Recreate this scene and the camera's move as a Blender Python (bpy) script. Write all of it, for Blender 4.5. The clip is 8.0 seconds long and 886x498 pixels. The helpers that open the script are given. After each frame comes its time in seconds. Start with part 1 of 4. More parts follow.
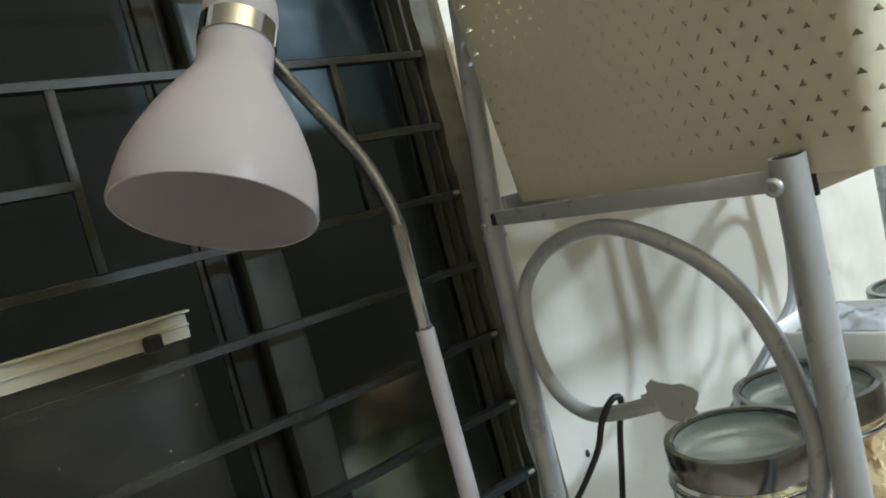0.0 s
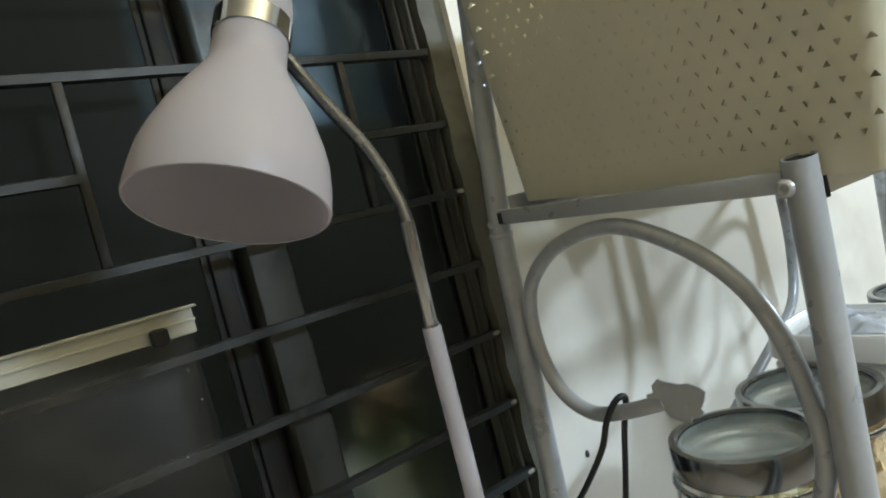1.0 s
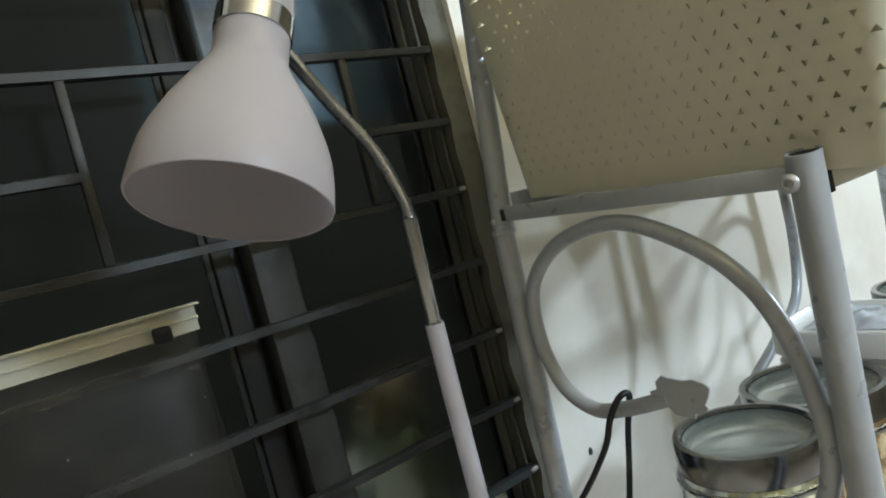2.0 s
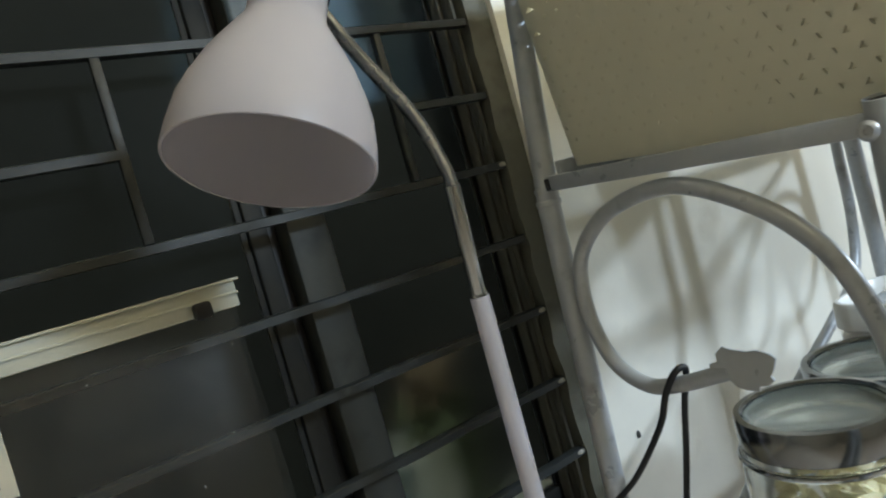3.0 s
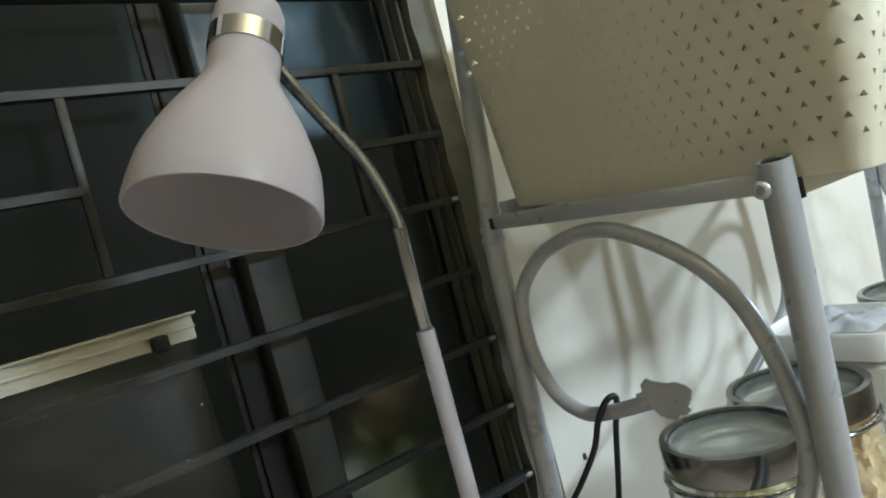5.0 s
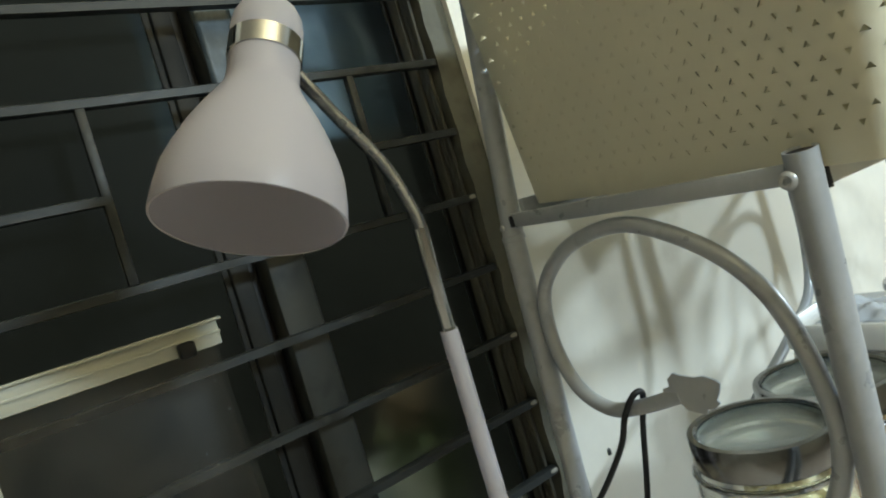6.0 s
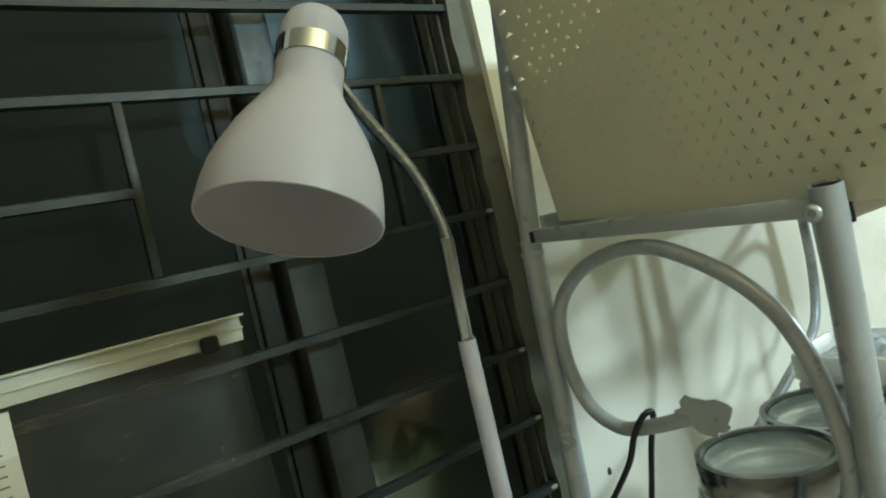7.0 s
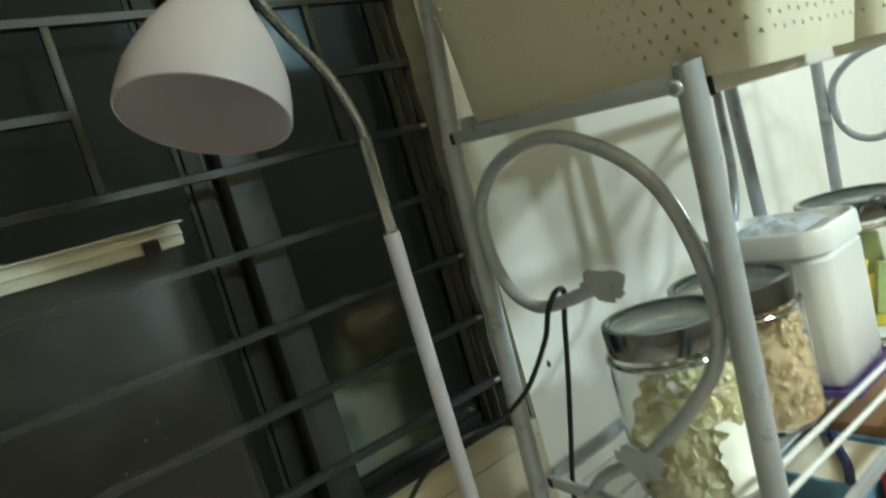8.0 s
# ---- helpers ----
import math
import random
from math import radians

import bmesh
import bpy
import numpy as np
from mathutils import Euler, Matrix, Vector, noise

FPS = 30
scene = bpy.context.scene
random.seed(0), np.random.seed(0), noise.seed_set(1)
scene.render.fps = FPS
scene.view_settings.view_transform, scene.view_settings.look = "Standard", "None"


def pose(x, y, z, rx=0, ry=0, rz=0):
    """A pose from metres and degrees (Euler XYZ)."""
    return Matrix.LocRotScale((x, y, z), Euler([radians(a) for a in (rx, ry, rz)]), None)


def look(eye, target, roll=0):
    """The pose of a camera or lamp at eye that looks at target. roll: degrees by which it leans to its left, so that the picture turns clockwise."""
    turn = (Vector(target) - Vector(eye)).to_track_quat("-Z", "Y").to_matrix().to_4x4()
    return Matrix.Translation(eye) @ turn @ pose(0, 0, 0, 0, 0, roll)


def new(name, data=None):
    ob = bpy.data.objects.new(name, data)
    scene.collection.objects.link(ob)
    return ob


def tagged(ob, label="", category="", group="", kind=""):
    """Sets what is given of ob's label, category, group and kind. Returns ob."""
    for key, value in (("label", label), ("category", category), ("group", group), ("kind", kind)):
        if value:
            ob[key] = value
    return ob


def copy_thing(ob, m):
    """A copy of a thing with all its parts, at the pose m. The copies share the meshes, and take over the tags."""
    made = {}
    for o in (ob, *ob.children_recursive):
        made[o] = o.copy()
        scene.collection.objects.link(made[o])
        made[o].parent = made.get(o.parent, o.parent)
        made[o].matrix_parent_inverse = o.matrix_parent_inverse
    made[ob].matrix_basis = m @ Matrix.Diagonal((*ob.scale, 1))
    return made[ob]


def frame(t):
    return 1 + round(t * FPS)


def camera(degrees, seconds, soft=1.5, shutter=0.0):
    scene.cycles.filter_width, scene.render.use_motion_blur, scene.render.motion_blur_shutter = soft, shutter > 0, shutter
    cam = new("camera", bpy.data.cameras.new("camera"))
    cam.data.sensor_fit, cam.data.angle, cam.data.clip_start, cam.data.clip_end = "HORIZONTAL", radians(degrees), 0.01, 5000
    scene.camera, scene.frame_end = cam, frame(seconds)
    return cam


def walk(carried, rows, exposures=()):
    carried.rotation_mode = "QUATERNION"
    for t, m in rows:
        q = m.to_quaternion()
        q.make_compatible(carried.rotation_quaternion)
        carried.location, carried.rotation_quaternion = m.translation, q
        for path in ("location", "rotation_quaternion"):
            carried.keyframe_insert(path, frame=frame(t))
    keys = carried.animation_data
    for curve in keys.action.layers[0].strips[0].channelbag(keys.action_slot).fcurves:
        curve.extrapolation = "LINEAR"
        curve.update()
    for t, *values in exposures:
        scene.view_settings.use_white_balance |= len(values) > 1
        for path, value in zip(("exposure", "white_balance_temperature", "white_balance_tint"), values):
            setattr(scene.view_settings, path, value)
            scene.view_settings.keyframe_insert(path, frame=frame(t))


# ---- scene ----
cam = camera(68.0, 8.0, soft=1.9, shutter=0.5)
PATH = [
    (0, (0.0196, 0.062, 1.4599), (1.178, 1.6893, 1.3611), -15.10),
    (0.5, (0.0105, 0.0699, 1.4596), (1.1666, 1.6987, 1.3568), -14.70),
    (1, (0.0084, 0.0696, 1.46), (1.1797, 1.6877, 1.3598), -14.33),
    (1.5, (0.0075, 0.0726, 1.4585), (1.1733, 1.694, 1.3494), -14.18),
    (1.7, (0.0086, 0.0712, 1.4588), (1.176, 1.6914, 1.3476), -14.39),
    (2.8, (0.0063, 0.0822, 1.4496), (1.1395, 1.7285, 1.3756), -15.39),
    (3, (0.0078, 0.1007, 1.4383), (1.0912, 1.779, 1.3414), -15.66),
    (3.5, (0.0204, 0.1123, 1.4503), (1.1025, 1.7937, 1.4018), -14.62),
    (4, (0.0226, 0.1093, 1.4736), (1.1359, 1.7707, 1.4842), -14.32),
    (4.5, (0.0062, 0.0658, 1.4649), (1.1645, 1.6961, 1.4476), -14.30),
    (4.7, (0.0077, 0.0498, 1.4543), (1.1742, 1.6737, 1.4052), -14.70),
    (5.8, (-0.0054, 0.0509, 1.4545), (1.1569, 1.6761, 1.3661), -15.82),
    (6, (-0.0005, 0.0547, 1.459), (1.1379, 1.6976, 1.3902), -16.70),
    (6.5, (-0.0152, 0.0821, 1.4586), (1.1009, 1.7402, 1.387), -15.08),
    (7, (-0.0289, 0.0579, 1.4644), (1.1206, 1.6942, 1.4302), -13.31),
    (7.5, (-0.0261, 0.0221, 1.4439), (1.1329, 1.6478, 1.3275), -14.89),
    (8, (-0.0321, -0.0209, 1.4018), (1.1357, 1.5879, 1.183), -16.33),
]
LIGHTNESS = [
    (0.0, 0.0, 5880, 12), (1.7, 0.0, 5830, 12), (3.0, 0.0, 5740, 12), (4.5, 0.0, 5750, 12), (4.7, 0.0, 5870, 11), (5.8, 0.0, 5770, 11), (6.0, 0.0, 5950, 6), (6.5, 0.0, 6000, -12),
    (6.75, 0.0, 6060, 7), (7.0, 0.0, 5980, -7), (7.25, 0.0, 6020, 7), (7.5, 0.0, 6010, 5), (8.0, -0.03, 6060, -3),
]
walk(cam, [(t, look(eye, target, roll)) for t, eye, target, roll in PATH], LIGHTNESS)

# ---- world, lamps, exposure ----
world = bpy.data.worlds.new("night")
scene.world = world
world.use_nodes = True
wbg = world.node_tree.nodes["Background"]
# Brighter than night, to light things outside; the outer wall's colour is darkened instead.
wbg.inputs[0].default_value = (0.52, 0.52, 0.41, 1)
wbg.inputs[1].default_value = 2.2
scene.view_settings.exposure = 0.0


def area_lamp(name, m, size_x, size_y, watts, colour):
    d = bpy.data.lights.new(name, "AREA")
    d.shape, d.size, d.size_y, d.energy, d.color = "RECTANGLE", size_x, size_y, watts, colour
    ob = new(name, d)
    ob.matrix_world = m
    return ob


# Two cool lights out of view, added to suit the wall's shadows.
area_lamp("unseen_key_light", look((0.72, -0.95, 2.02), (0.9, 0.86, 1.25)), 0.24, 0.14, 16.5, (0.83, 0.95, 0.97))
area_lamp("unseen_side_light", look((2.95, -0.90, 1.96), (0.9, 0.86, 1.2)), 0.11, 0.11, 32.0, (0.84, 0.94, 0.96))
# Added warm fill, aimed up so the ceiling bounces it softly.
area_lamp("warm_fill_light", pose(0.6, -0.7, 2.25, 180, 0, 0), 1.0, 1.0, 43.0, (0.95, 0.82, 0.50))

# ---- materials ----


def mat(name, colour, rough=0.5, metal=0.0, vary=0.12, scale=30.0, bump=0.1, grain=250.0, coat=0.0, spots=None, trans=0.0, ior=1.45, alpha=1.0, translucent=0.0, rvar=0.09):
    m = bpy.data.materials.new(name)
    m.use_nodes = True
    nt = m.node_tree
    b = nt.nodes["Principled BSDF"]
    b.inputs["Roughness"].default_value = rough
    b.inputs["Metallic"].default_value = metal
    b.inputs["Coat Weight"].default_value = coat
    b.inputs["Transmission Weight"].default_value = trans
    b.inputs["IOR"].default_value = ior
    b.inputs["Alpha"].default_value = alpha
    co = nt.nodes.new("ShaderNodeTexCoord")

    def noise_at(sc, detail=5.0):
        n = nt.nodes.new("ShaderNodeTexNoise")
        n.inputs["Scale"].default_value = sc
        n.inputs["Detail"].default_value = detail
        nt.links.new(co.outputs["Object"], n.inputs["Vector"])
        return n.outputs["Fac"]

    def mixed(fac, a, c):
        x = nt.nodes.new("ShaderNodeMix")
        x.data_type = "RGBA"
        nt.links.new(fac, x.inputs["Factor"])
        for k, v in ((6, a), (7, c)):
            if isinstance(v, tuple):
                x.inputs[k].default_value = (*v[:3], 1)
            else:
                nt.links.new(v, x.inputs[k])
        return x.outputs[2]

    def ramp(fac, lo, hi):
        r = nt.nodes.new("ShaderNodeMapRange")
        r.inputs[1].default_value, r.inputs[2].default_value = lo, hi
        nt.links.new(fac, r.inputs[0])
        return r.outputs[0]

    dark = tuple(c * (1 - vary) for c in colour)
    light = tuple(min(1, c * (1 + vary)) for c in colour)
    col = mixed(ramp(noise_at(scale), 0.3, 0.7), dark, light)
    col = mixed(ramp(noise_at(scale * 7), 0.35, 0.75), col, mixed(noise_at(scale * 3), dark, colour))
    if spots:
        tint, sc, lo, hi = spots
        col = mixed(ramp(noise_at(sc, 8.0), lo, hi), col, tint)
    nt.links.new(col, b.inputs["Base Color"])
    rr = nt.nodes.new("ShaderNodeMapRange")
    rr.inputs[3].default_value, rr.inputs[4].default_value = max(0.02, rough - rvar), min(1, rough + rvar)
    nt.links.new(noise_at(scale * 2), rr.inputs[0])
    nt.links.new(rr.outputs[0], b.inputs["Roughness"])
    if bump:
        bp = nt.nodes.new("ShaderNodeBump")
        bp.inputs["Strength"].default_value = bump
        bp.inputs["Distance"].default_value = 0.001
        nt.links.new(noise_at(grain), bp.inputs["Height"])
        nt.links.new(bp.outputs[0], b.inputs["Normal"])
    if translucent:
        tr = nt.nodes.new("ShaderNodeBsdfTranslucent")
        nt.links.new(col, tr.inputs[0])
        mx = nt.nodes.new("ShaderNodeMixShader")
        mx.inputs[0].default_value = translucent
        nt.links.new(b.outputs[0], mx.inputs[1])
        nt.links.new(tr.outputs[0], mx.inputs[2])
        nt.links.new(mx.outputs[0], nt.nodes["Material Output"].inputs[0])
    return m


M_RACK = mat("grey_enamel", (0.445, 0.468, 0.50), 0.30, 0.20, 0.10, 18, 0.05, 300, spots=((0.24, 0.24, 0.25), 25, 0.60, 0.80))
M_RUBBER = mat("black_rubber", (0.012, 0.012, 0.013), 0.5, 0, 0.2, 40, 0.05)
# Shade within tube ends and slots, put into a dark colour.
M_HOLLOW_SHADE = mat("hollow_shade", (0.03, 0.03, 0.03), 0.8)
M_BASKET = mat("cream_plastic", (0.80, 0.765, 0.605), 0.38, 0, 0.05, 9, 0.05, 160, translucent=0.15)
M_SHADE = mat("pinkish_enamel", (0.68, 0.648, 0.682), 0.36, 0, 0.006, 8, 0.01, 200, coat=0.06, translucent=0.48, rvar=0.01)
M_CHROME = mat("chrome", (0.44, 0.445, 0.45), 0.08, 1.0, 0.05, 30, 0.0)
M_NECK = mat("ribbed_chrome", (0.19, 0.195, 0.205), 0.26, 1.0, 0.08, 40, 0.0)
M_STEEL = mat("steel", (0.25, 0.255, 0.26), 0.18, 1.0, 0.08, 30, 0.03)
M_WALL = mat("wall_paint", (0.82, 0.80, 0.725), 0.6, 0, 0.05, 3, 0.25, 90, spots=((0.60, 0.57, 0.48), 6, 0.62, 0.80))
M_CASING = mat("olive_casing", (0.110, 0.107, 0.081), 0.55, 0, 0.10, 14, 0.3, 60, spots=((0.06, 0.057, 0.045), 20, 0.55, 0.75))
M_GRILLE = mat("grille_paint", (0.027, 0.030, 0.030), 0.46, 0.05, 0.15, 25, 0.3, 120, spots=((0.08, 0.083, 0.082), 30, 0.62, 0.80))
M_FRAME = mat("window_metal", (0.017, 0.0175, 0.016), 0.65, 0.0, 0.12, 10, 0.15, 90)
M_MULLION = mat("mullion_paint", (0.047, 0.049, 0.044), 0.5, 0.1, 0.12, 10, 0.2, 90, spots=((0.022, 0.023, 0.021), 12, 0.55, 0.75))
M_LEDGE = mat("ledge_paint", (0.55, 0.49, 0.36), 0.6, 0, 0.08, 8, 0.3, 70)
M_DARKROOM = mat("room_paint", (0.50, 0.47, 0.40), 0.8, 0, 0.06, 2, 0.1)
# Unseen counter and floor, kept pale to bounce light into the lamp shade.
M_COUNTER = mat("counter_stone", (0.66, 0.61, 0.55), 0.4, 0, 0.2, 20, 0.1)
M_FLOOR = mat("floor_tile", (0.60, 0.54, 0.48), 0.4, 0, 0.1, 3, 0.05)

# ---- mesh helpers ----


def part(name, bm, material, parent=None, label="", smooth=True):
    me = bpy.data.meshes.new(name)
    bmesh.ops.recalc_face_normals(bm, faces=bm.faces)
    bm.to_mesh(me)
    bm.free()
    for x in (material if isinstance(material, (list, tuple)) else (material,)):
        me.materials.append(x)
    if smooth:
        for p in me.polygons:
            p.use_smooth = True
        me.set_sharp_from_angle(angle=radians(38))
    ob = new(name, me)
    if parent:
        ob.parent = parent
    if label:
        tagged(ob, label)
    return ob


def thing(name, label, category, kind="", group=""):
    return tagged(new(name), label, category, group, kind)


def box(x0, x1, y0, y1, z0, z1, bevel=0.002, bm=None, seg=2):
    own = bmesh.new()
    bmesh.ops.create_cube(own, size=1)
    for v in own.verts:
        v.co = Vector(((x0 + x1) / 2 + v.co.x * (x1 - x0), (y0 + y1) / 2 + v.co.y * (y1 - y0), (z0 + z1) / 2 + v.co.z * (z1 - z0)))
    if bevel:
        bmesh.ops.bevel(own, geom=own.edges[:], offset=bevel, segments=seg, profile=0.5, affect="EDGES")
    if bm is None:
        return own
    me = bpy.data.meshes.new("tmp")
    own.to_mesh(me)
    own.free()
    bm.from_mesh(me)
    bpy.data.meshes.remove(me)
    return bm


def spline(pts, n=8):
    """Points of a smooth line through pts."""
    p = [Vector(q) for q in pts]
    p = [2 * p[0] - p[1]] + p + [2 * p[-1] - p[-2]]
    out = []
    for i in range(1, len(p) - 2):
        for k in range(n):
            t = k / n
            a, b, c, d = p[i - 1], p[i], p[i + 1], p[i + 2]
            out.append(0.5 * ((2 * b) + (c - a) * t + (2 * a - 5 * b + 4 * c - d) * t * t + (3 * b - a - 3 * c + d) * t ** 3))
    out.append(p[-2])
    return out


def tube(path, r, seg=14, bm=None, caps=True, radii=None):
    bm = bm or bmesh.new()
    path = [Vector(q) for q in path]
    side, rings = None, []
    for i, q in enumerate(path):
        d = (path[min(i + 1, len(path) - 1)] - path[max(i - 1, 0)]).normalized()
        if side is None:
            side = d.orthogonal().normalized()
        side = (side - d * side.dot(d)).normalized()
        up = d.cross(side)
        rr = radii[i] if radii else r
        rings.append([bm.verts.new(q + rr * (math.cos(a) * side + math.sin(a) * up)) for a in (2 * math.pi * k / seg for k in range(seg))])
    for a, b in zip(rings, rings[1:]):
        for k in range(seg):
            bm.faces.new((a[k], a[(k + 1) % seg], b[(k + 1) % seg], b[k]))
    if caps:
        bm.faces.new(rings[0])
        bm.faces.new(rings[-1])
    return bm


def lathe(profile, seg=48, m=None, bm=None, close=False):
    """Turns (radius, height) pairs round z, then moves them by m."""
    bm = bm or bmesh.new()
    m = m or Matrix()
    rings = []
    for r, z in profile:
        if r < 1e-6:
            rings.append([bm.verts.new(m @ Vector((0, 0, z)))])
        else:
            rings.append([bm.verts.new(m @ Vector((r * math.cos(a), r * math.sin(a), z))) for a in (2 * math.pi * k / seg for k in range(seg))])
    pairs = list(zip(rings, rings[1:])) + ([(rings[-1], rings[0])] if close else [])
    for a, b in pairs:
        for k in range(seg):
            va = [a[0]] if len(a) == 1 else [a[k], a[(k + 1) % seg]]
            vb = [b[0]] if len(b) == 1 else [b[(k + 1) % seg], b[k]]
            if len(va) + len(vb) >= 3:
                bm.faces.new(va + vb)
    return bm


def aim(at, to):
    """A pose at a point whose z axis points to another."""
    return Matrix.Translation(at) @ (Vector(to) - Vector(at)).to_track_quat("Z", "Y").to_matrix().to_4x4()


# ---- the room ----
WALL_Y = 0.86
GRILLE_Y = 0.883
WX0, WX1, WZ0, WZ1 = -1.05, 0.657, 0.935, 2.15

wall = thing("wall_north", "white painted plaster wall round a barred window", "wall", "structure")
part("plaster_right", box(WX1 + 0.045, 3.2, WALL_Y, 1.06, 0, 2.7, 0), M_WALL, wall, smooth=False)
part("plaster_left", box(-1.9, WX0 - 0.045, WALL_Y, 1.06, 0, 2.7, 0), M_WALL, wall, smooth=False)
part("plaster_above", box(WX0 - 0.045, WX1 + 0.045, WALL_Y, 1.06, WZ1, 2.7, 0), M_WALL, wall, smooth=False)
part("plaster_below", box(WX0 - 0.045, WX1 + 0.045, WALL_Y, 1.06, 0, WZ0 - 0.031, 0), M_LEDGE, wall, smooth=False)
part("sill_top", box(0.307, WX1 + 0.045, WALL_Y, 0.905, WZ0 - 0.030, WZ0 - 0.001, 0.002), M_LEDGE, wall)
for nm, b in (("wall_east", (3.2, 3.3, -2.6, 1.06, 0, 2.7)), ("wall_west", (-2.0, -1.9, -2.6, 1.06, 0, 2.7)), ("wall_south", (-2.0, 3.3, -2.7, -2.6, 0, 2.7))):
    tagged(part(nm, box(*b, 0), M_DARKROOM, smooth=False), "plain cream painted room wall", "wall", kind="structure")
tagged(part("floor", box(-2.0, 3.3, -2.7, 1.06, -0.1, 0, 0), M_FLOOR, smooth=False), "plain beige tiled kitchen floor", "floor", kind="structure")
tagged(part("ceiling", box(-2.0, 3.3, -2.7, 1.06, 2.7, 2.8, 0), M_DARKROOM, smooth=False), "plain cream painted ceiling", "ceiling", kind="structure")
tagged(part("ledge", box(WX0 - 0.045, 0.305, 0.735, 0.905, WZ0 - 0.03, WZ0, 0.004), M_LEDGE), "beige painted ledge under the barred window", "window ledge", kind="structure")
tagged(part("counter", box(-1.2, 2.6, 0.14, WALL_Y - 0.002, 0.72, 0.76, 0.006), M_COUNTER), "pale stone counter along the window wall", "counter", kind="structure")
tagged(part("counter_base", box(-1.2, 2.6, 0.22, WALL_Y - 0.002, 0.0, 0.72, 0.004), M_DARKROOM), "plain painted base under the counter", "counter", kind="structure")

# ---- the window ----
window = thing("window_1", "dark metal casement window behind a painted grille", "window", "structure")


def casing(x0, x1):
    """An upright casing board with a worn, wavy inner edge."""
    bm = bmesh.new()
    rows = 160
    for k in range(rows + 1):
        z = WZ0 + (WZ1 - WZ0) * k / rows
        w = 0.0022 * math.cos((z - 1.028) * 2 * math.pi / 0.1138) + 0.003 * noise.noise((0, 0, z * 22)) + 0.002 * noise.noise((3, 0, z * 60))
        for x, y in ((x0 + w, 0.8715), (x1, 0.8715), (x1, 0.93), (x0 + w + 0.004, 0.93)):
            bm.verts.new((x, y, z))
    bm.verts.ensure_lookup_table()
    for k in range(rows):
        for c in range(4):
            a, b = 4 * k + c, 4 * k + (c + 1) % 4
            bm.faces.new([bm.verts[i] for i in (a, b, b + 4, a + 4)])
    return bm


part("casing", casing(WX1, WX1 + 0.0445), M_CASING, window, "olive painted casing with a worn edge")
part("casing", box(WX0 - 0.043, WX0, 0.8715, 0.93, WZ0, WZ1, 0.003), M_CASING, window)
part("head", box(WX0, WX1, 0.87, 0.99, WZ1 - 0.04, WZ1, 0.003), M_FRAME, window)
part("sill", box(WX0, WX1, 0.906, 0.99, WZ0 - 0.028, WZ0 + 0.004, 0.002), M_FRAME, window)
# Carried past the wall to lay a dark face over its sky-lit edge.
part("jamb", box(WX1 + 0.027, WX1 + 0.0445, 0.931, 1.064, WZ0 + 0.004, WZ1 - 0.04, 0.003), M_FRAME, window)
M_REVEAL = mat("brown_reveal", (0.085, 0.080, 0.062), 0.55, 0, 0.25, 12, 0.3, 70)
for d0, d1, y0, y1 in ((0.0065, 0.0010, 0.8920, 0.9040), (0.0050, 0.0010, 0.9060, 0.9180), (0.0085, 0.0010, 0.9200, 0.9420)):
    part("reveal_strip", box(WX1 - d0, WX1 - d1, y0, y1, WZ0 + 0.004, WZ1 - 0.04, 0.001), M_REVEAL, window, "dark brown strip lining the window reveal")


def glass_mat(name, rough, tint=(0.9, 0.95, 0.95)):
    m = mat(name, tint, rough, 0, 0.02, 6, 0.08, 14, trans=1.0, ior=1.45)
    return m


M_PANE = mat("frosted_pane", (0.75, 0.78, 0.75), 0.44, 0, 0.02, 6, 0.0, 14, trans=1.0, ior=1.07, rvar=0.02)
M_JARGLASS = glass_mat("jar_glass", 0.03, (0.975, 0.98, 0.965))

MULLIONS = (0.314, -0.158, -0.630)
LEFTS = [WX0 + 0.03] + [x + 0.055 for x in reversed(MULLIONS)]
RIGHTS = [x - 0.014 for x in reversed(MULLIONS)] + [WX1 + 0.027]
for x in MULLIONS:
    part("mullion", box(x, x + 0.055, 0.920, 0.975, WZ0 + 0.004, WZ1 - 0.04, 0.003), M_MULLION, window, "grey painted mullion")
    # The open gap's darkness, put in as a black strip.
    part("gap_dark", box(x - 0.0155, x - 0.0005, 0.962, 0.974, WZ0 + 0.004, WZ1 - 0.04, 0.001), M_RUBBER, window, "black strip put in for the dark of the gap beside the mullion")
for x0, x1 in zip(LEFTS, RIGHTS):
    leaf = part("leaf", box(x0 + 0.002, x0 + 0.012, 0.945, 0.972, WZ0 + 0.004, WZ1 - 0.04, 0.002), M_FRAME, window, "dark metal casement leaf")
    part("stile", box(x1 - 0.028, x1 - 0.002, 0.948, 0.975, WZ0 + 0.004, WZ1 - 0.04, 0.003), M_FRAME, leaf)
    part("rail", box(x0 + 0.012, x1 - 0.028, 0.948, 0.972, WZ0 + 0.004, WZ0 + 0.024, 0.003), M_FRAME, leaf)
    pane = part("pane", box(x0 + 0.010, x1 - 0.020, 0.960, 0.964, WZ0 + 0.014, WZ1 - 0.045, 0), M_PANE, leaf, "slightly frosted window pane", smooth=False)
    pane.visible_shadow = False
    part("glazing_bead", box(x1 - 0.038, x1 - 0.029, 0.953, 0.959, WZ0 + 0.024, WZ1 - 0.04, 0.002), M_FRAME, leaf)

# ---- the grille ----
grille = thing("window_grille", "dark grey painted iron bars across the window", "window grille")
V1, V2 = 0.142, 0.499
BAR_Z = [2.052, 1.938, 1.824, 1.711, 1.597, 1.489, 1.372, 1.258, 1.144, 1.028]
M_CHIP = mat("bare_weld", (0.36, 0.34, 0.29), 0.5, 0.2, 0.2, 60, 0.4, 200)


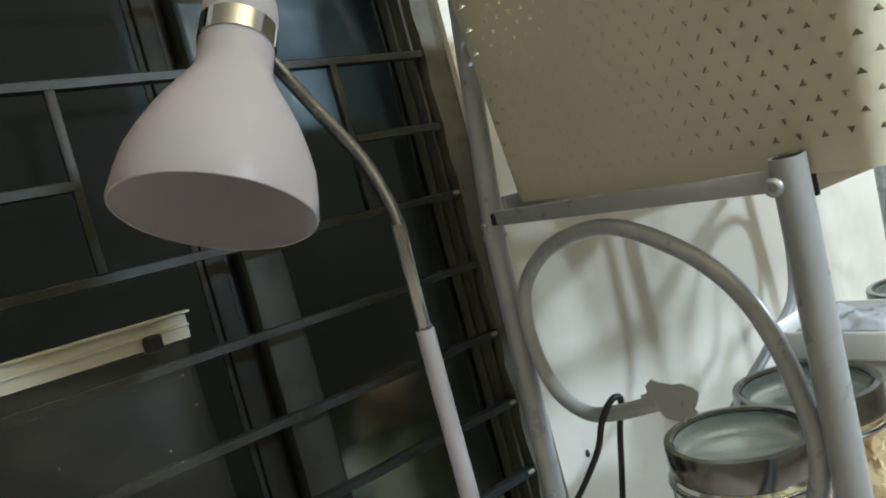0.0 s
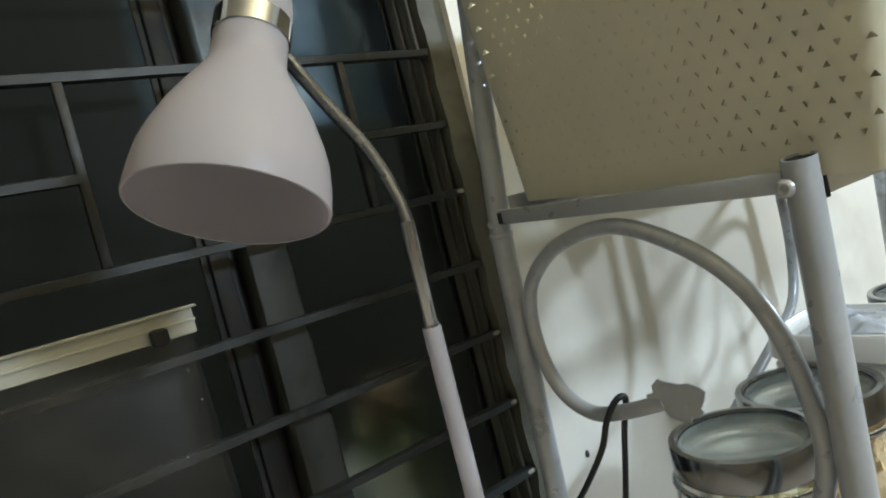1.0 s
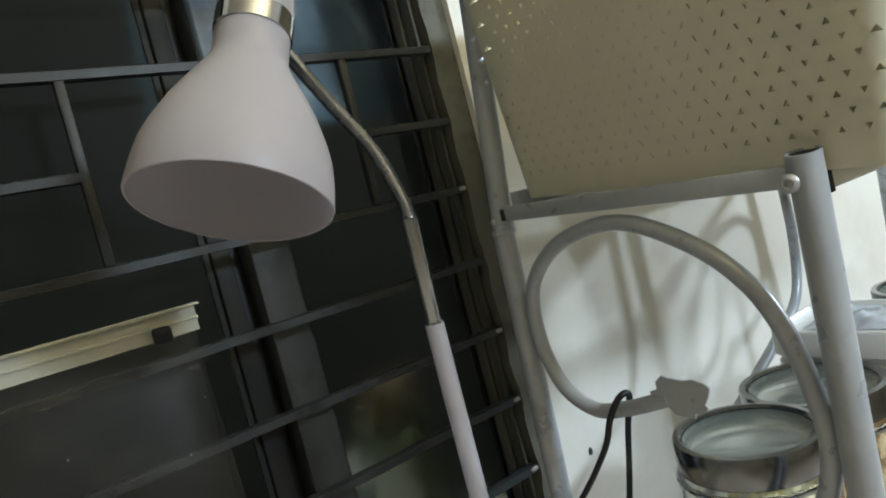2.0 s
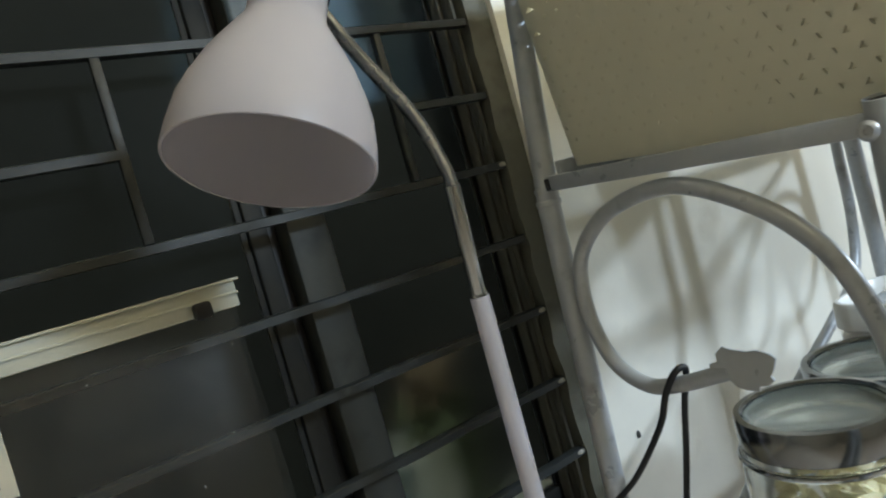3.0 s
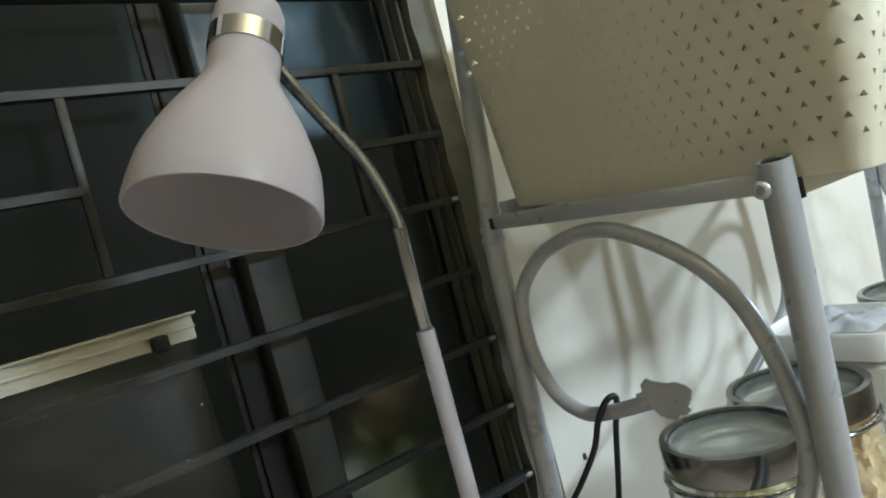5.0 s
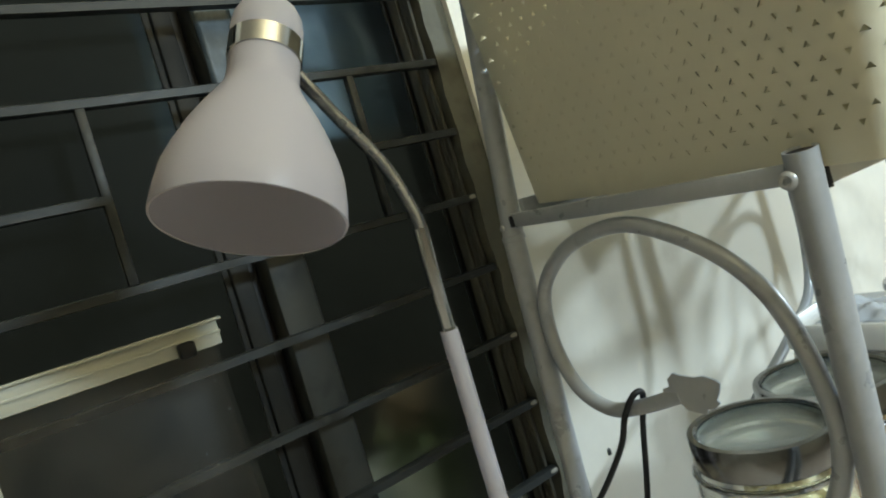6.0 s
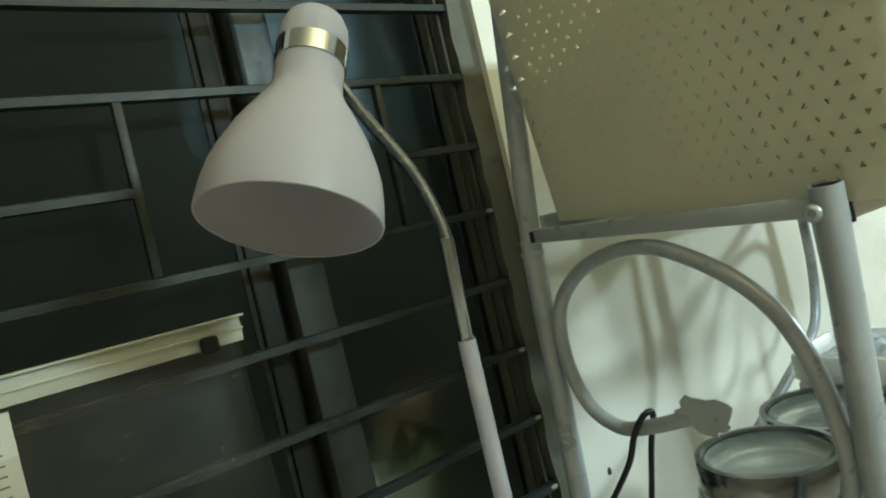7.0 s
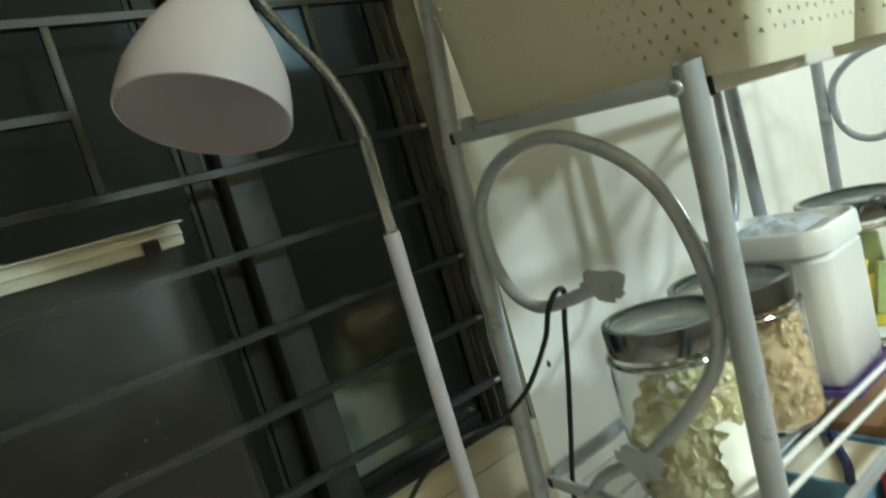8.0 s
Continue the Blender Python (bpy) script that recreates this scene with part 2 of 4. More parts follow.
def bar(x0, x1, z):
    """One flat bar across the window, a little uneven, with a bead of weld at the end."""
    bm = bmesh.new()
    n = max(2, int((x1 - x0) / 0.03))
    for k in range(n + 1):
        x = x0 + (x1 - x0) * k / n
        dz = 0.0012 * noise.noise((x * 9, z * 7, 0))
        for y, h in ((-0.0075, -0.0055), (-0.0075, 0.0045), (-0.0055, 0.006), (0.0075, 0.006), (0.0075, -0.0055)):
            bm.verts.new((x, GRILLE_Y + y, z + h + dz))
    bm.verts.ensure_lookup_table()
    for k in range(n):
        for c in range(5):
            a, b = 5 * k + c, 5 * k + (c + 1) % 5
            bm.faces.new([bm.verts[i] for i in (a, b, b + 5, a + 5)])
    bm.faces.new(bm.verts[:5])
    bm.faces.new(bm.verts[-5:])
    return bm


def upright(x, z0, z1):
    return box(x - 0.0055, x + 0.0055, GRILLE_Y - 0.0065, GRILLE_Y + 0.0065, z0, z1, 0.0012)


for i, z in enumerate(BAR_Z):
    spans = ((WX0, WX1),)
    if i == 4:
        spans = ((WX0, V1 - 0.0055), (V2 + 0.0055, WX1))
    for x0, x1 in spans:
        b = part("bar", bar(x0, x1 + 0.004, z), M_GRILLE, grille)
    if i in (5, 7, 8, 9):
        bead = bmesh.new()
        bmesh.ops.create_icosphere(bead, subdivisions=2, radius=0.006)
        for v in bead.verts:
            v.co = Vector((WX1 - 0.004 + v.co.x * 1.9, GRILLE_Y - 0.004 + v.co.y, z + v.co.z * 0.9)) * (1 + 0.002 * noise.noise(v.co * 300))
        part("weld_bead", bead, M_CHIP, b, "pale bare bead of weld")
for x in (V1, V2, V1 - 0.47, V1 - 0.83):
    part("upright", upright(x, BAR_Z[5] + 0.006, BAR_Z[3] - 0.0055), M_GRILLE, grille)

# ---- the rack ----
rack = thing("kitchen_rack", "grey metal rack with scrolled ends on the counter", "rack")
AX, BX, AY, BY, FAR = 0.515, 0.515, 0.650, 0.3045, 1.615
POST = 0.0130
SHELF_Z = 0.962
# Paler than the rack: the light on the front rail is in its colour.
M_RAIL_LIT = mat("lit_rail", (0.76, 0.75, 0.69), 0.4, 0, 0.06, 20, 0.08)
M_RIVET = mat("rivet_steel", (0.48, 0.49, 0.50), 0.35, 0.4, 0.06, 60, 0.05)


def post(x, y, z0, z1, lean, name="post", aside=0.0):
    """A hollow round post that passes y at the height of the upper rail and leans a little."""
    pr = [(POST, 0), (POST, z1 - z0), (POST - 0.0016, z1 - z0), (POST - 0.0016, z1 - z0 - 0.05), (0, z1 - z0 - 0.05)]
    bm = lathe([(0, 0)] + pr, 24, Matrix.Translation((x, y, z0)))
    # A dark disc just under the rim stands for the shaded inside.
    bore_shade = lathe([(0, z1 - z0 - 0.002), (POST - 0.0017, z1 - z0 - 0.002)], 24, Matrix.Translation((x, y, z0)))
    for q in (bm, bore_shade):
        for v in q.verts:
            if v.co.z > z1 - 0.005:
                v.co.z += 0.17 * ((v.co.x - x) * 0.9 + (v.co.y - y) * 0.45)
            v.co.y += (1.43 - v.co.z) * lean
            v.co.x += (v.co.z - 1.4215) * aside
    ob = part(name, bm, M_RACK, rack)
    part("bore_shade", bore_shade, M_HOLLOW_SHADE, ob, "disc coloured as the shade inside the open tube")
    return ob


LEAF = [(-0.72, 0.10), (-0.50, 0.16), (-0.48, 0.30), (-0.30, 0.42), (-0.20, 0.36), (-0.08, 0.32), (0.05, 0.27), (0.20, 0.27), (0.41, 0.18), (0.50, 0.10), (0.41, -0.06), (0.30, -0.20), (0.34, -0.27), (0.21, -0.36), (0.07, -0.35), (0.05, -0.44), (-0.11, -0.39), (-0.27, -0.32), (-0.38, -0.16), (-0.50, -0.12), (-0.72, -0.10)]


def leaf_plate(x, y, z, turn, size, long=1.5):
    """A cut sheet-metal leaf with notched edges, in the plane of the end frame."""
    bm = bmesh.new()
    c, sn = math.cos(turn), math.sin(turn)
    n = len(LEAF)
    loops = []
    for dx in (-0.0010, 0.0010):
        loops.append([bm.verts.new((x + dx + 0.003 * math.sin(u * 5), y - size * long * (u * c - w * sn), z + size * (u * sn + w * c))) for u, w in LEAF])
    bm.faces.new(loops[0])
    bm.faces.new(loops[1])
    for k in range(n):
        bm.faces.new((loops[0][k], loops[0][(k + 1) % n], loops[1][(k + 1) % n], loops[1][k]))
    return bm


SCROLL = [(0.474, 1.232), (0.530, 1.216), (0.575, 1.211), (0.615, 1.235), (0.634, 1.288), (0.626, 1.349), (0.585, 1.389), (0.530, 1.407), (0.474, 1.406), (0.412, 1.377), (0.372, 1.342), (0.350, 1.302), (0.337, 1.250),
          (0.334, 1.200), (0.349, 1.150), (0.383, 1.104), (0.420, 1.067), (0.469, 1.025), (0.535, 0.990), (0.575, 0.950)]


def end_frame(x):
    shift = x - AX
    post(AX + shift, AY, 0.761, 1.4215, 0.05)
    post(AX + shift, AY, 1.4215, 1.76, -0.02, "upper_post", 0.155)
    post(BX + shift, BY, 0.761, 1.437, 0.04)
    collar = lathe([(POST, 0), (POST + 0.0014, 0.001), (POST + 0.0014, 0.006), (POST, 0.007)], 24, Matrix.Translation((x, AY, 1.417)))
    ring = part("collar", collar, M_RACK, rack)
    stud = lathe([(0, 0.0016), (0.0022, 0.0018), (0.0036, 0.0012), (0.0042, 0)], 20, Matrix.Translation((x - POST - 0.0008, AY - 0.001, 1.4345)) @ pose(0, 0, 0, 0, -90, 0))
    part("rivet", stud, M_RIVET, ring, "small round rivet")
    for za, zb, h in ((1.441, 1.420, 0.0085), (0.962, 0.942, 0.008)):
        bm = box(-0.004, 0.004, 0, AY - BY - 0.022, -h, h, 0.0015)
        for v in bm.verts:
            k = v.co.y / (AY - BY - 0.022)
            v.co = Vector((x - 0.004 + v.co.x, BY + 0.011 + v.co.y, zb + (za - zb) * k + v.co.z))
        rail = part("end_rail", bm, M_RACK, rack, "flat grey end rail")
        # Solid dark box in place of the slot's shade.
        part("slot", box(x - 0.0095, x - 0.0078, AY - 0.0180, AY - 0.0115, za - 0.0075, za + 0.0055, 0.0005), M_HOLLOW_SHADE, rail, "dark box for the shade in the slot at the rail end")
        riv = lathe([(0, 0.0012), (0.0022, 0.0012), (0.0030, 0.0030), (0.0046, 0.0034), (0.0064, 0.0022), (0.0074, 0.0006), (0.0076, 0)], 28, Matrix.Translation((BX + shift - POST - 0.0002, BY + 0.008, zb - 0.004)) @ pose(0, 0, 0, 0, -90, 0))
        part("rivet", riv, M_RIVET, rail, "round bright steel rivet")
    sc = part("scroll", tube(spline([(x, y, z) for y, z in SCROLL], 8), 0.0083, 16), M_RACK, rack, "round tube bent into a scroll")
    part("leaf", leaf_plate(x - 0.003, 0.455, 1.237, 0.12, 0.052, 1.05), M_RACK, sc, "cut sheet-metal leaf ornament")
    part("leaf", leaf_plate(x - 0.0095, 0.464, 1.024, -0.10, 0.054, 1.05), M_RACK, sc, "cut sheet-metal leaf ornament")
    part("weld_tab", box(x - 0.004, x + 0.004, 0.308, 0.330, 1.196, 1.206, 0.002), M_RACK, sc)


end_frame(AX)
end_frame(FAR)
for y, z, h in ((AY - 0.018, 1.452, 0.011), (BY, 1.4105, 0.0075), (AY - 0.005, SHELF_Z, 0.008), (BY + 0.005, 0.944, 0.008)):
    part("long_rail", box(AX + 0.010, FAR - 0.010, y - 0.004, y + 0.004, z - h, z + h, 0.0015), M_RAIL_LIT if 1.40 < z < 1.42 else M_RACK, rack)
# Thin dark box painted as the shaded slot beside the post.
part("rail_slot_shade", box(AX + 0.0175, AX + 0.0250, BY - 0.0060, BY - 0.0042, 1.4010, 1.4205, 0.0003), M_HOLLOW_SHADE, rack, "dark box for the shade in the slot between front rail and post")
part("rail_lip", box(AX + 0.012, FAR - 0.012, AY - 0.032, AY - 0.0225, 1.4395, 1.4425, 0.0008), M_RIVET, rack, "pale lip under the back rail")
M_WHITE_WIRE = mat("white_wire", (0.78, 0.78, 0.76), 0.35, 0, 0.05, 30, 0.05)
for za, zb, n in ((1.446, 1.409, 7), (0.970, 0.954, 8)):
    for k in range(n):
        u = (k + 0.5) / n
        y = BY + 0.085 + (AY - BY - 0.103) * u
        z = zb + (za - zb) * (y - BY) / (AY - BY)
        part("shelf_wire", tube([(AX + 0.004, y, z), ((AX + FAR) / 2, y, z), (FAR - 0.004, y, z)], 0.0016, 8), M_RACK if za > 1.2 else M_WHITE_WIRE, rack)
for y, z in ((0.3135, 1.030), (0.3125, 1.000)):
    part("guard_wire", tube([(AX + 0.010, y + 0.012, z), (0.9, y, z), (FAR - 0.010, y + 0.012, z)], 0.0034, 10), M_WHITE_WIRE, rack, "white front guard wire")
brace = [(1.185, 1.440), (1.176, 1.353), (1.170, 1.257), (1.136, 1.165), (1.040, 1.115), (0.905, 1.061), (0.800, 1.015), (0.720, 0.966)]
part("back_brace", tube(spline([(x, 0.655, z) for x, z in brace], 8), 0.0085, 12), M_RACK, rack, "curved tube along the back of the rack")
post(1.232, 0.655, 0.97, 1.45, 0.0, "back_post")

# ---- the basket ----


def basket():
    """A tapered basket with rounded corners and rows of triangular holes, its wall laid out flat and wrapped round."""
    lx, ly, rad, rise = 0.205, 0.370, 0.015, 0.295
    sides = [("x", lx), ("c", 0), ("y", ly), ("c", 0), ("x", lx), ("c", 0), ("y", ly), ("c", 0)]
    total = 2 * (lx + ly - 4 * rad) + 2 * math.pi * rad

    def rim(u):
        """Place and outward way on the rounded outline at u metres along it."""
        u %= total
        ang = 0.0
        at = Vector((-lx / 2 + rad, -ly / 2))
        for kind, length in sides:
            d = Vector((math.cos(ang), math.sin(ang)))
            out = Vector((d.y, -d.x))
            step = length - 2 * rad if kind != "c" else math.pi / 2 * rad
            if u <= step:
                if kind != "c":
                    return at + d * u, out
                th = u / rad
                c = at - out * rad
                o2 = Vector((math.cos(ang - math.pi / 2 + th), math.sin(ang - math.pi / 2 + th)))
                return c + o2 * rad, o2
            u -= step
            if kind != "c":
                at = at + d * step
            else:
                at = at - out * rad + d * rad
                ang += math.pi / 2
        return at, out

    bm = bmesh.new()
    cols = 64
    w = total / cols
    h = 0.0128
    base = 0.022
    rows = int((rise - base - 0.02) / h)

    def spot(u, z):
        p, o = rim(u)
        return (p.x + o.x * 0.105 * z, p.y + o.y * (0.20 if o.y > 0 else 0.085) * z, z)

    cache = {}

    def vert(u, z):
        key = (round(u % total * 1e5), round(z * 1e5))
        if key not in cache:
            cache[key] = bm.verts.new(spot(u, z))
        return cache[key]

    for r in range(rows):
        z0, z1 = base + r * h, base + (r + 1) * h
        off = (r % 2) * w / 2
        for c in range(cols):
            u0 = c * w + off
            lo = [vert(u0, z0), vert(u0 + w / 2, z0), vert(u0 + w, z0)]
            hi = [vert(u0, z1), vert(u0 + w / 2, z1), vert(u0 + w, z1)]
            g = 0.0023 if (r + c) % 2 else -0.0023
            mz = (z0 + z1) / 2
            tri = [vert(u0 + w / 2 - 0.0026, mz - g), vert(u0 + w / 2 + 0.0026, mz - g), vert(u0 + w / 2, mz + g * 1.1)]
            if g > 0:
                bl, br, top = tri
                bm.faces.new((lo[0], lo[1], bl))
                bm.faces.new((lo[1], br, bl))
                bm.faces.new((lo[1], lo[2], br))
                bm.faces.new((lo[2], hi[2], top, br))
                bm.faces.new((hi[2], hi[1], top))
                bm.faces.new((hi[1], hi[0], top))
                bm.faces.new((hi[0], lo[0], bl, top))
            else:
                tl, tr, low = tri
                bm.faces.new((lo[0], lo[1], low))
                bm.faces.new((lo[1], lo[2], low))
                bm.faces.new((lo[2], hi[2], tr, low))
                bm.faces.new((hi[2], hi[1], tr))
                bm.faces.new((hi[1], tl, tr))
                bm.faces.new((hi[1], hi[0], tl))
                bm.faces.new((hi[0], lo[0], low, tl))

    n = cols * 2
    top_z = base + rows * h
    for zs in ([0.0, 0.008, 0.015, base], [top_z, top_z + 0.012, rise]):
        for za, zb in zip(zs, zs[1:]):
            for k in range(n):
                bm.faces.new((vert(k * w / 2, za), vert((k + 1) * w / 2, za), vert((k + 1) * w / 2, zb), vert(k * w / 2, zb)))
    bm.faces.new([vert(k * w / 2, 0.0) for k in range(n)])
    return bm


bk = basket()
basket_ob = part("storage_basket", bk, M_BASKET)
tagged(basket_ob, "cream plastic storage basket with triangular holes on the rack", "basket")
sol = basket_ob.modifiers.new("wall", "SOLIDIFY")
sol.thickness, sol.offset = 0.0038, -1
es = basket_ob.modifiers.new("crisp", "EDGE_SPLIT")
es.split_angle = radians(35)
HX, BACK, FRONT = 0.1025 + 0.031, 0.185 + 0.059, 0.185 + 0.025
loop = []
for cx, cy, a0 in ((HX - 0.04, -FRONT + 0.04, -90), (HX - 0.04, BACK - 0.04, 0), (-HX + 0.04, BACK - 0.04, 90), (-HX + 0.04, -FRONT + 0.04, 180)):
    loop += [(cx + 0.04 * math.cos(radians(a0 + 15 * k)), cy + 0.04 * math.sin(radians(a0 + 15 * k)), 0.294) for k in range(7)]
part("rim", tube(loop + loop[:1], 0.005, 10, caps=False), M_BASKET, basket_ob)
BASKET_AT = pose(0.5275 + 0.1025, 0.431, 1.4328, 6.0, 0, 0)
basket_ob.matrix_world = BASKET_AT
tagged(basket_ob, group="baskets on the rack")
# The last copy is out of view, added to shade the wall behind.
for k in (1, 2):
    copy_thing(basket_ob, Matrix.Translation((0.276 * k, 0, 0)) @ BASKET_AT)
# Added blocks close behind the holes, so these neither glare nor go black.
M_FILLER = mat("basket_filler", (0.76, 0.72, 0.56), 0.9, 0, 0.10, 20, 0.4, 150)
for k in range(3):
    bm = box(-0.1021, 0.070, -0.150, 0.168, 0.005, 0.212, 0.003)
    bmesh.ops.subdivide_edges(bm, edges=[e for e in bm.edges if abs(e.verts[0].co.y - e.verts[1].co.y) > 0.2], cuts=14)
    bmesh.ops.subdivide_edges(bm, edges=[e for e in bm.edges if abs(e.verts[0].co.z - e.verts[1].co.z) > 0.1], cuts=8)
    for v in bm.verts:
        v.co.z += 0.004 * noise.noise(v.co * 14 + Vector((k, 0, 0))) * v.co.z / 0.21
        if v.co.z > 0.09:
            v.co.z -= 0.055 * max(0.0, min(1.0, (v.co.y - 0.04) / 0.09)) * (v.co.z - 0.09) / 0.12
        if v.co.x < 0:
            v.co.x += 0.0035 * max(0.0, min(1.0, -0.15 - v.co.y * 7.0)) - 0.105 * v.co.z
    cl = part("basket_filler", bm, M_FILLER)
    cl.matrix_world = Matrix.Translation((0.276 * k, 0, 0.002)) @ BASKET_AT
    tagged(cl, "beige block added inside a basket to fill its holes", "cloth", "cloths in the baskets")

# ---- the lamp ----
lamp = thing("gooseneck_lamp", "pinkish white gooseneck lamp with chrome neck and shade, unlit", "lamp")
RIM, TOP = Vector((0.169, 0.528, 1.501)), Vector((0.169 + 0.0471, 0.528 + 0.0193, 1.601))
AXIS = (TOP - RIM).normalized()
HEAD = aim(RIM, TOP)
R0 = 0.0710
outer = [(R0, 0.0), (R0 + 0.0005, 0.002), (0.0703, 0.018), (0.0676, 0.036), (0.0630, 0.050), (0.0547, 0.070), (0.0478, 0.083), (0.0415, 0.094), (0.0356, 0.104), (0.0318, 0.111), (0.0295, 0.117), (0.0288, 0.124), (0.0287, 0.1425)]
inner = [(r - 0.0016, z) for r, z in reversed(outer)]
part("shade", lathe(outer + inner, 72, HEAD, close=True), M_SHADE, lamp, "bell-shaped pinkish white shade")
part("chrome_ring", lathe([(0.0292, 0.1415), (0.0302, 0.142), (0.0302, 0.1600), (0.0292, 0.1605), (0.026, 0.1603), (0.026, 0.1412)], 64, HEAD, close=True), M_CHROME, lamp, "polished chrome ring")
part("cap", lathe([(0.0292, 0.160), (0.0296, 0.171), (0.0284, 0.181), (0.0245, 0.190), (0.0160, 0.196), (0, 0.198)], 64, HEAD), M_SHADE, lamp)
M_SOCKET = mat("socket", (0.74, 0.70, 0.60), 0.5)
socket = part("socket", lathe([(0, 0.092), (0.0165, 0.092), (0.0185, 0.096), (0.0185, 0.106), (0.0272, 0.116)], 40, HEAD), M_SOCKET, lamp)
M_BULB = mat("frosted_bulb", (0.84, 0.80, 0.69), 0.35, 0, 0.02, 10, 0.0)
part("bulb", lathe([(0, 0.046), (0.014, 0.048), (0.0235, 0.056), (0.0285, 0.068), (0.0270, 0.080), (0.0205, 0.090), (0.0160, 0.094)], 40, HEAD), M_BULB, lamp, "unlit frosted bulb inside the shade")
neck = spline([(0.236, 0.566, 1.640), (0.260, 0.590, 1.644), (0.286, 0.604, 1.620), (0.309, 0.604, 1.583), (0.340, 0.602, 1.532), (0.355, 0.599, 1.483), (0.357, 0.597, 1.458)], 40)
fine, carry = [neck[0]], 0.0
for p, q in zip(neck, neck[1:]):
    span = (q - p).length
    while carry + span >= 0.001:
        p = p + (q - p) * ((0.001 - carry) / span)
        span, carry = (q - p).length, 0.0
        fine.append(p)
    carry += span
ridged = [0.0062 + (0.0005 if k % 2 else 0) for k in range(len(fine))]
part("gooseneck", tube(fine, 0.006, 14, radii=ridged), M_NECK, lamp, "ribbed chrome gooseneck")
part("neck_sleeve", tube(spline([(0.3565, 0.597, 1.464), (0.362, 0.608, 1.415), (0.372, 0.625, 1.357)], 6), 0.0076, 20), M_CHROME, lamp, "polished chrome sleeve")
part("neck_nut", lathe([(0.0070, 0), (0.0085, 0.0008), (0.0085, 0.005), (0.0070, 0.006)], 24, Matrix.Translation((0.3725, 0.6258, 1.3520))), M_CHROME, lamp)
part("pole", tube(spline([(0.373, 0.626, 1.353), (0.375, 0.630, 1.20), (0.378, 0.634, 1.0), (0.382, 0.634, 0.786)], 6), 0.0098, 24), M_SHADE, lamp)
part("base", lathe([(0, 0.761), (0.085, 0.761), (0.088, 0.766), (0.086, 0.778), (0.03, 0.786), (0, 0.787)], 48, Matrix.Translation((0.382, 0.634, 0))), M_SHADE, lamp)

# ---- jars and boxes on the shelf ----
M_CRISP = mat("yellow_crisps", (0.86, 0.80, 0.56), 0.9, 0, 0.12, 60, 0.3, 120, translucent=0.5)
M_NOODLE = mat("tan_noodles", (0.72, 0.58, 0.36), 0.9, 0, 0.15, 60, 0.3, 120, translucent=0.5)
M_PAPERBAG = mat("white_paper", (0.82, 0.76, 0.62), 0.7, 0, 0.08, 20, 0.3, 60)
M_WHITEPLASTIC = mat("white_plastic", (0.90, 0.89, 0.86), 0.30, 0, 0.03, 9, 0.04, 120, translucent=0.06)
M_LIDGLASS = mat("lid_glass", (0.70, 0.76, 0.72), 0.08, 0, 0.03, 6, 0.0, trans=0.88)
FLOOR_Z = 0.969


def jar(x, y, top, r, name, label):
    """A round glass jar with a steel ring lid and a glass inset."""
    ob = thing(name, label, "jar", group="storage jars")
    m = Matrix.Translation((x, y, 0))
    b = r * 1.04
    out = [(0.0, FLOOR_Z), (b * 0.92, FLOOR_Z), (b, FLOOR_Z + 0.010), (b, top - 0.062), (b * 0.985, top - 0.050), (b * 0.92, top - 0.040), (b * 0.87, top - 0.034), (b * 0.87, top - 0.016)]
    ins = [(max(0, rr - 0.003), z + (0.004 if rr < 1e-6 or z < FLOOR_Z + 0.001 else 0)) for rr, z in reversed(out)]
    glass = part("glass_body", lathe(out + ins, 56, m), M_JARGLASS, ob, "clear glass body")
    glass.visible_shadow = False
    part("bead", lathe([(b * 0.955, top - 0.044), (b * 0.975, top - 0.040), (b * 0.955, top - 0.036), (b * 0.93, top - 0.040)], 56, m, close=True), M_JARGLASS, ob)
    # Chrome ring added to give the glass bead its bright highlight.
    ring = [(x + (b * 0.985) * math.cos(2 * math.pi * k / 48), y + (b * 0.985) * math.sin(2 * math.pi * k / 48), top - 0.0395) for k in range(49)]
    part("bead_glint", tube(ring, 0.0022, 8, caps=False), M_CHROME, ob, "chrome ring added for the highlight on the glass bead")
    lid = part("lid", lathe([(r * 0.99, top - 0.031), (r, top - 0.030), (r, top - 0.003), (r * 0.985, top), (r * 0.90, top + 0.0005), (r * 0.865, top - 0.002), (r * 0.86, top - 0.008), (r * 0.97, top - 0.010), (r * 0.97, top - 0.030)], 72, m, close=True), M_STEEL, ob, "polished steel ring lid")
    part("lid_inset", lathe([(0, top - 0.0115), (r * 0.70, top - 0.011), (r * 0.80, top - 0.008), (r * 0.858, top - 0.004), (r * 0.858, top - 0.0095), (r * 0.80, top - 0.013), (0, top - 0.0155)], 56, m), M_LIDGLASS, lid, "clear inset in the lid")
    return ob


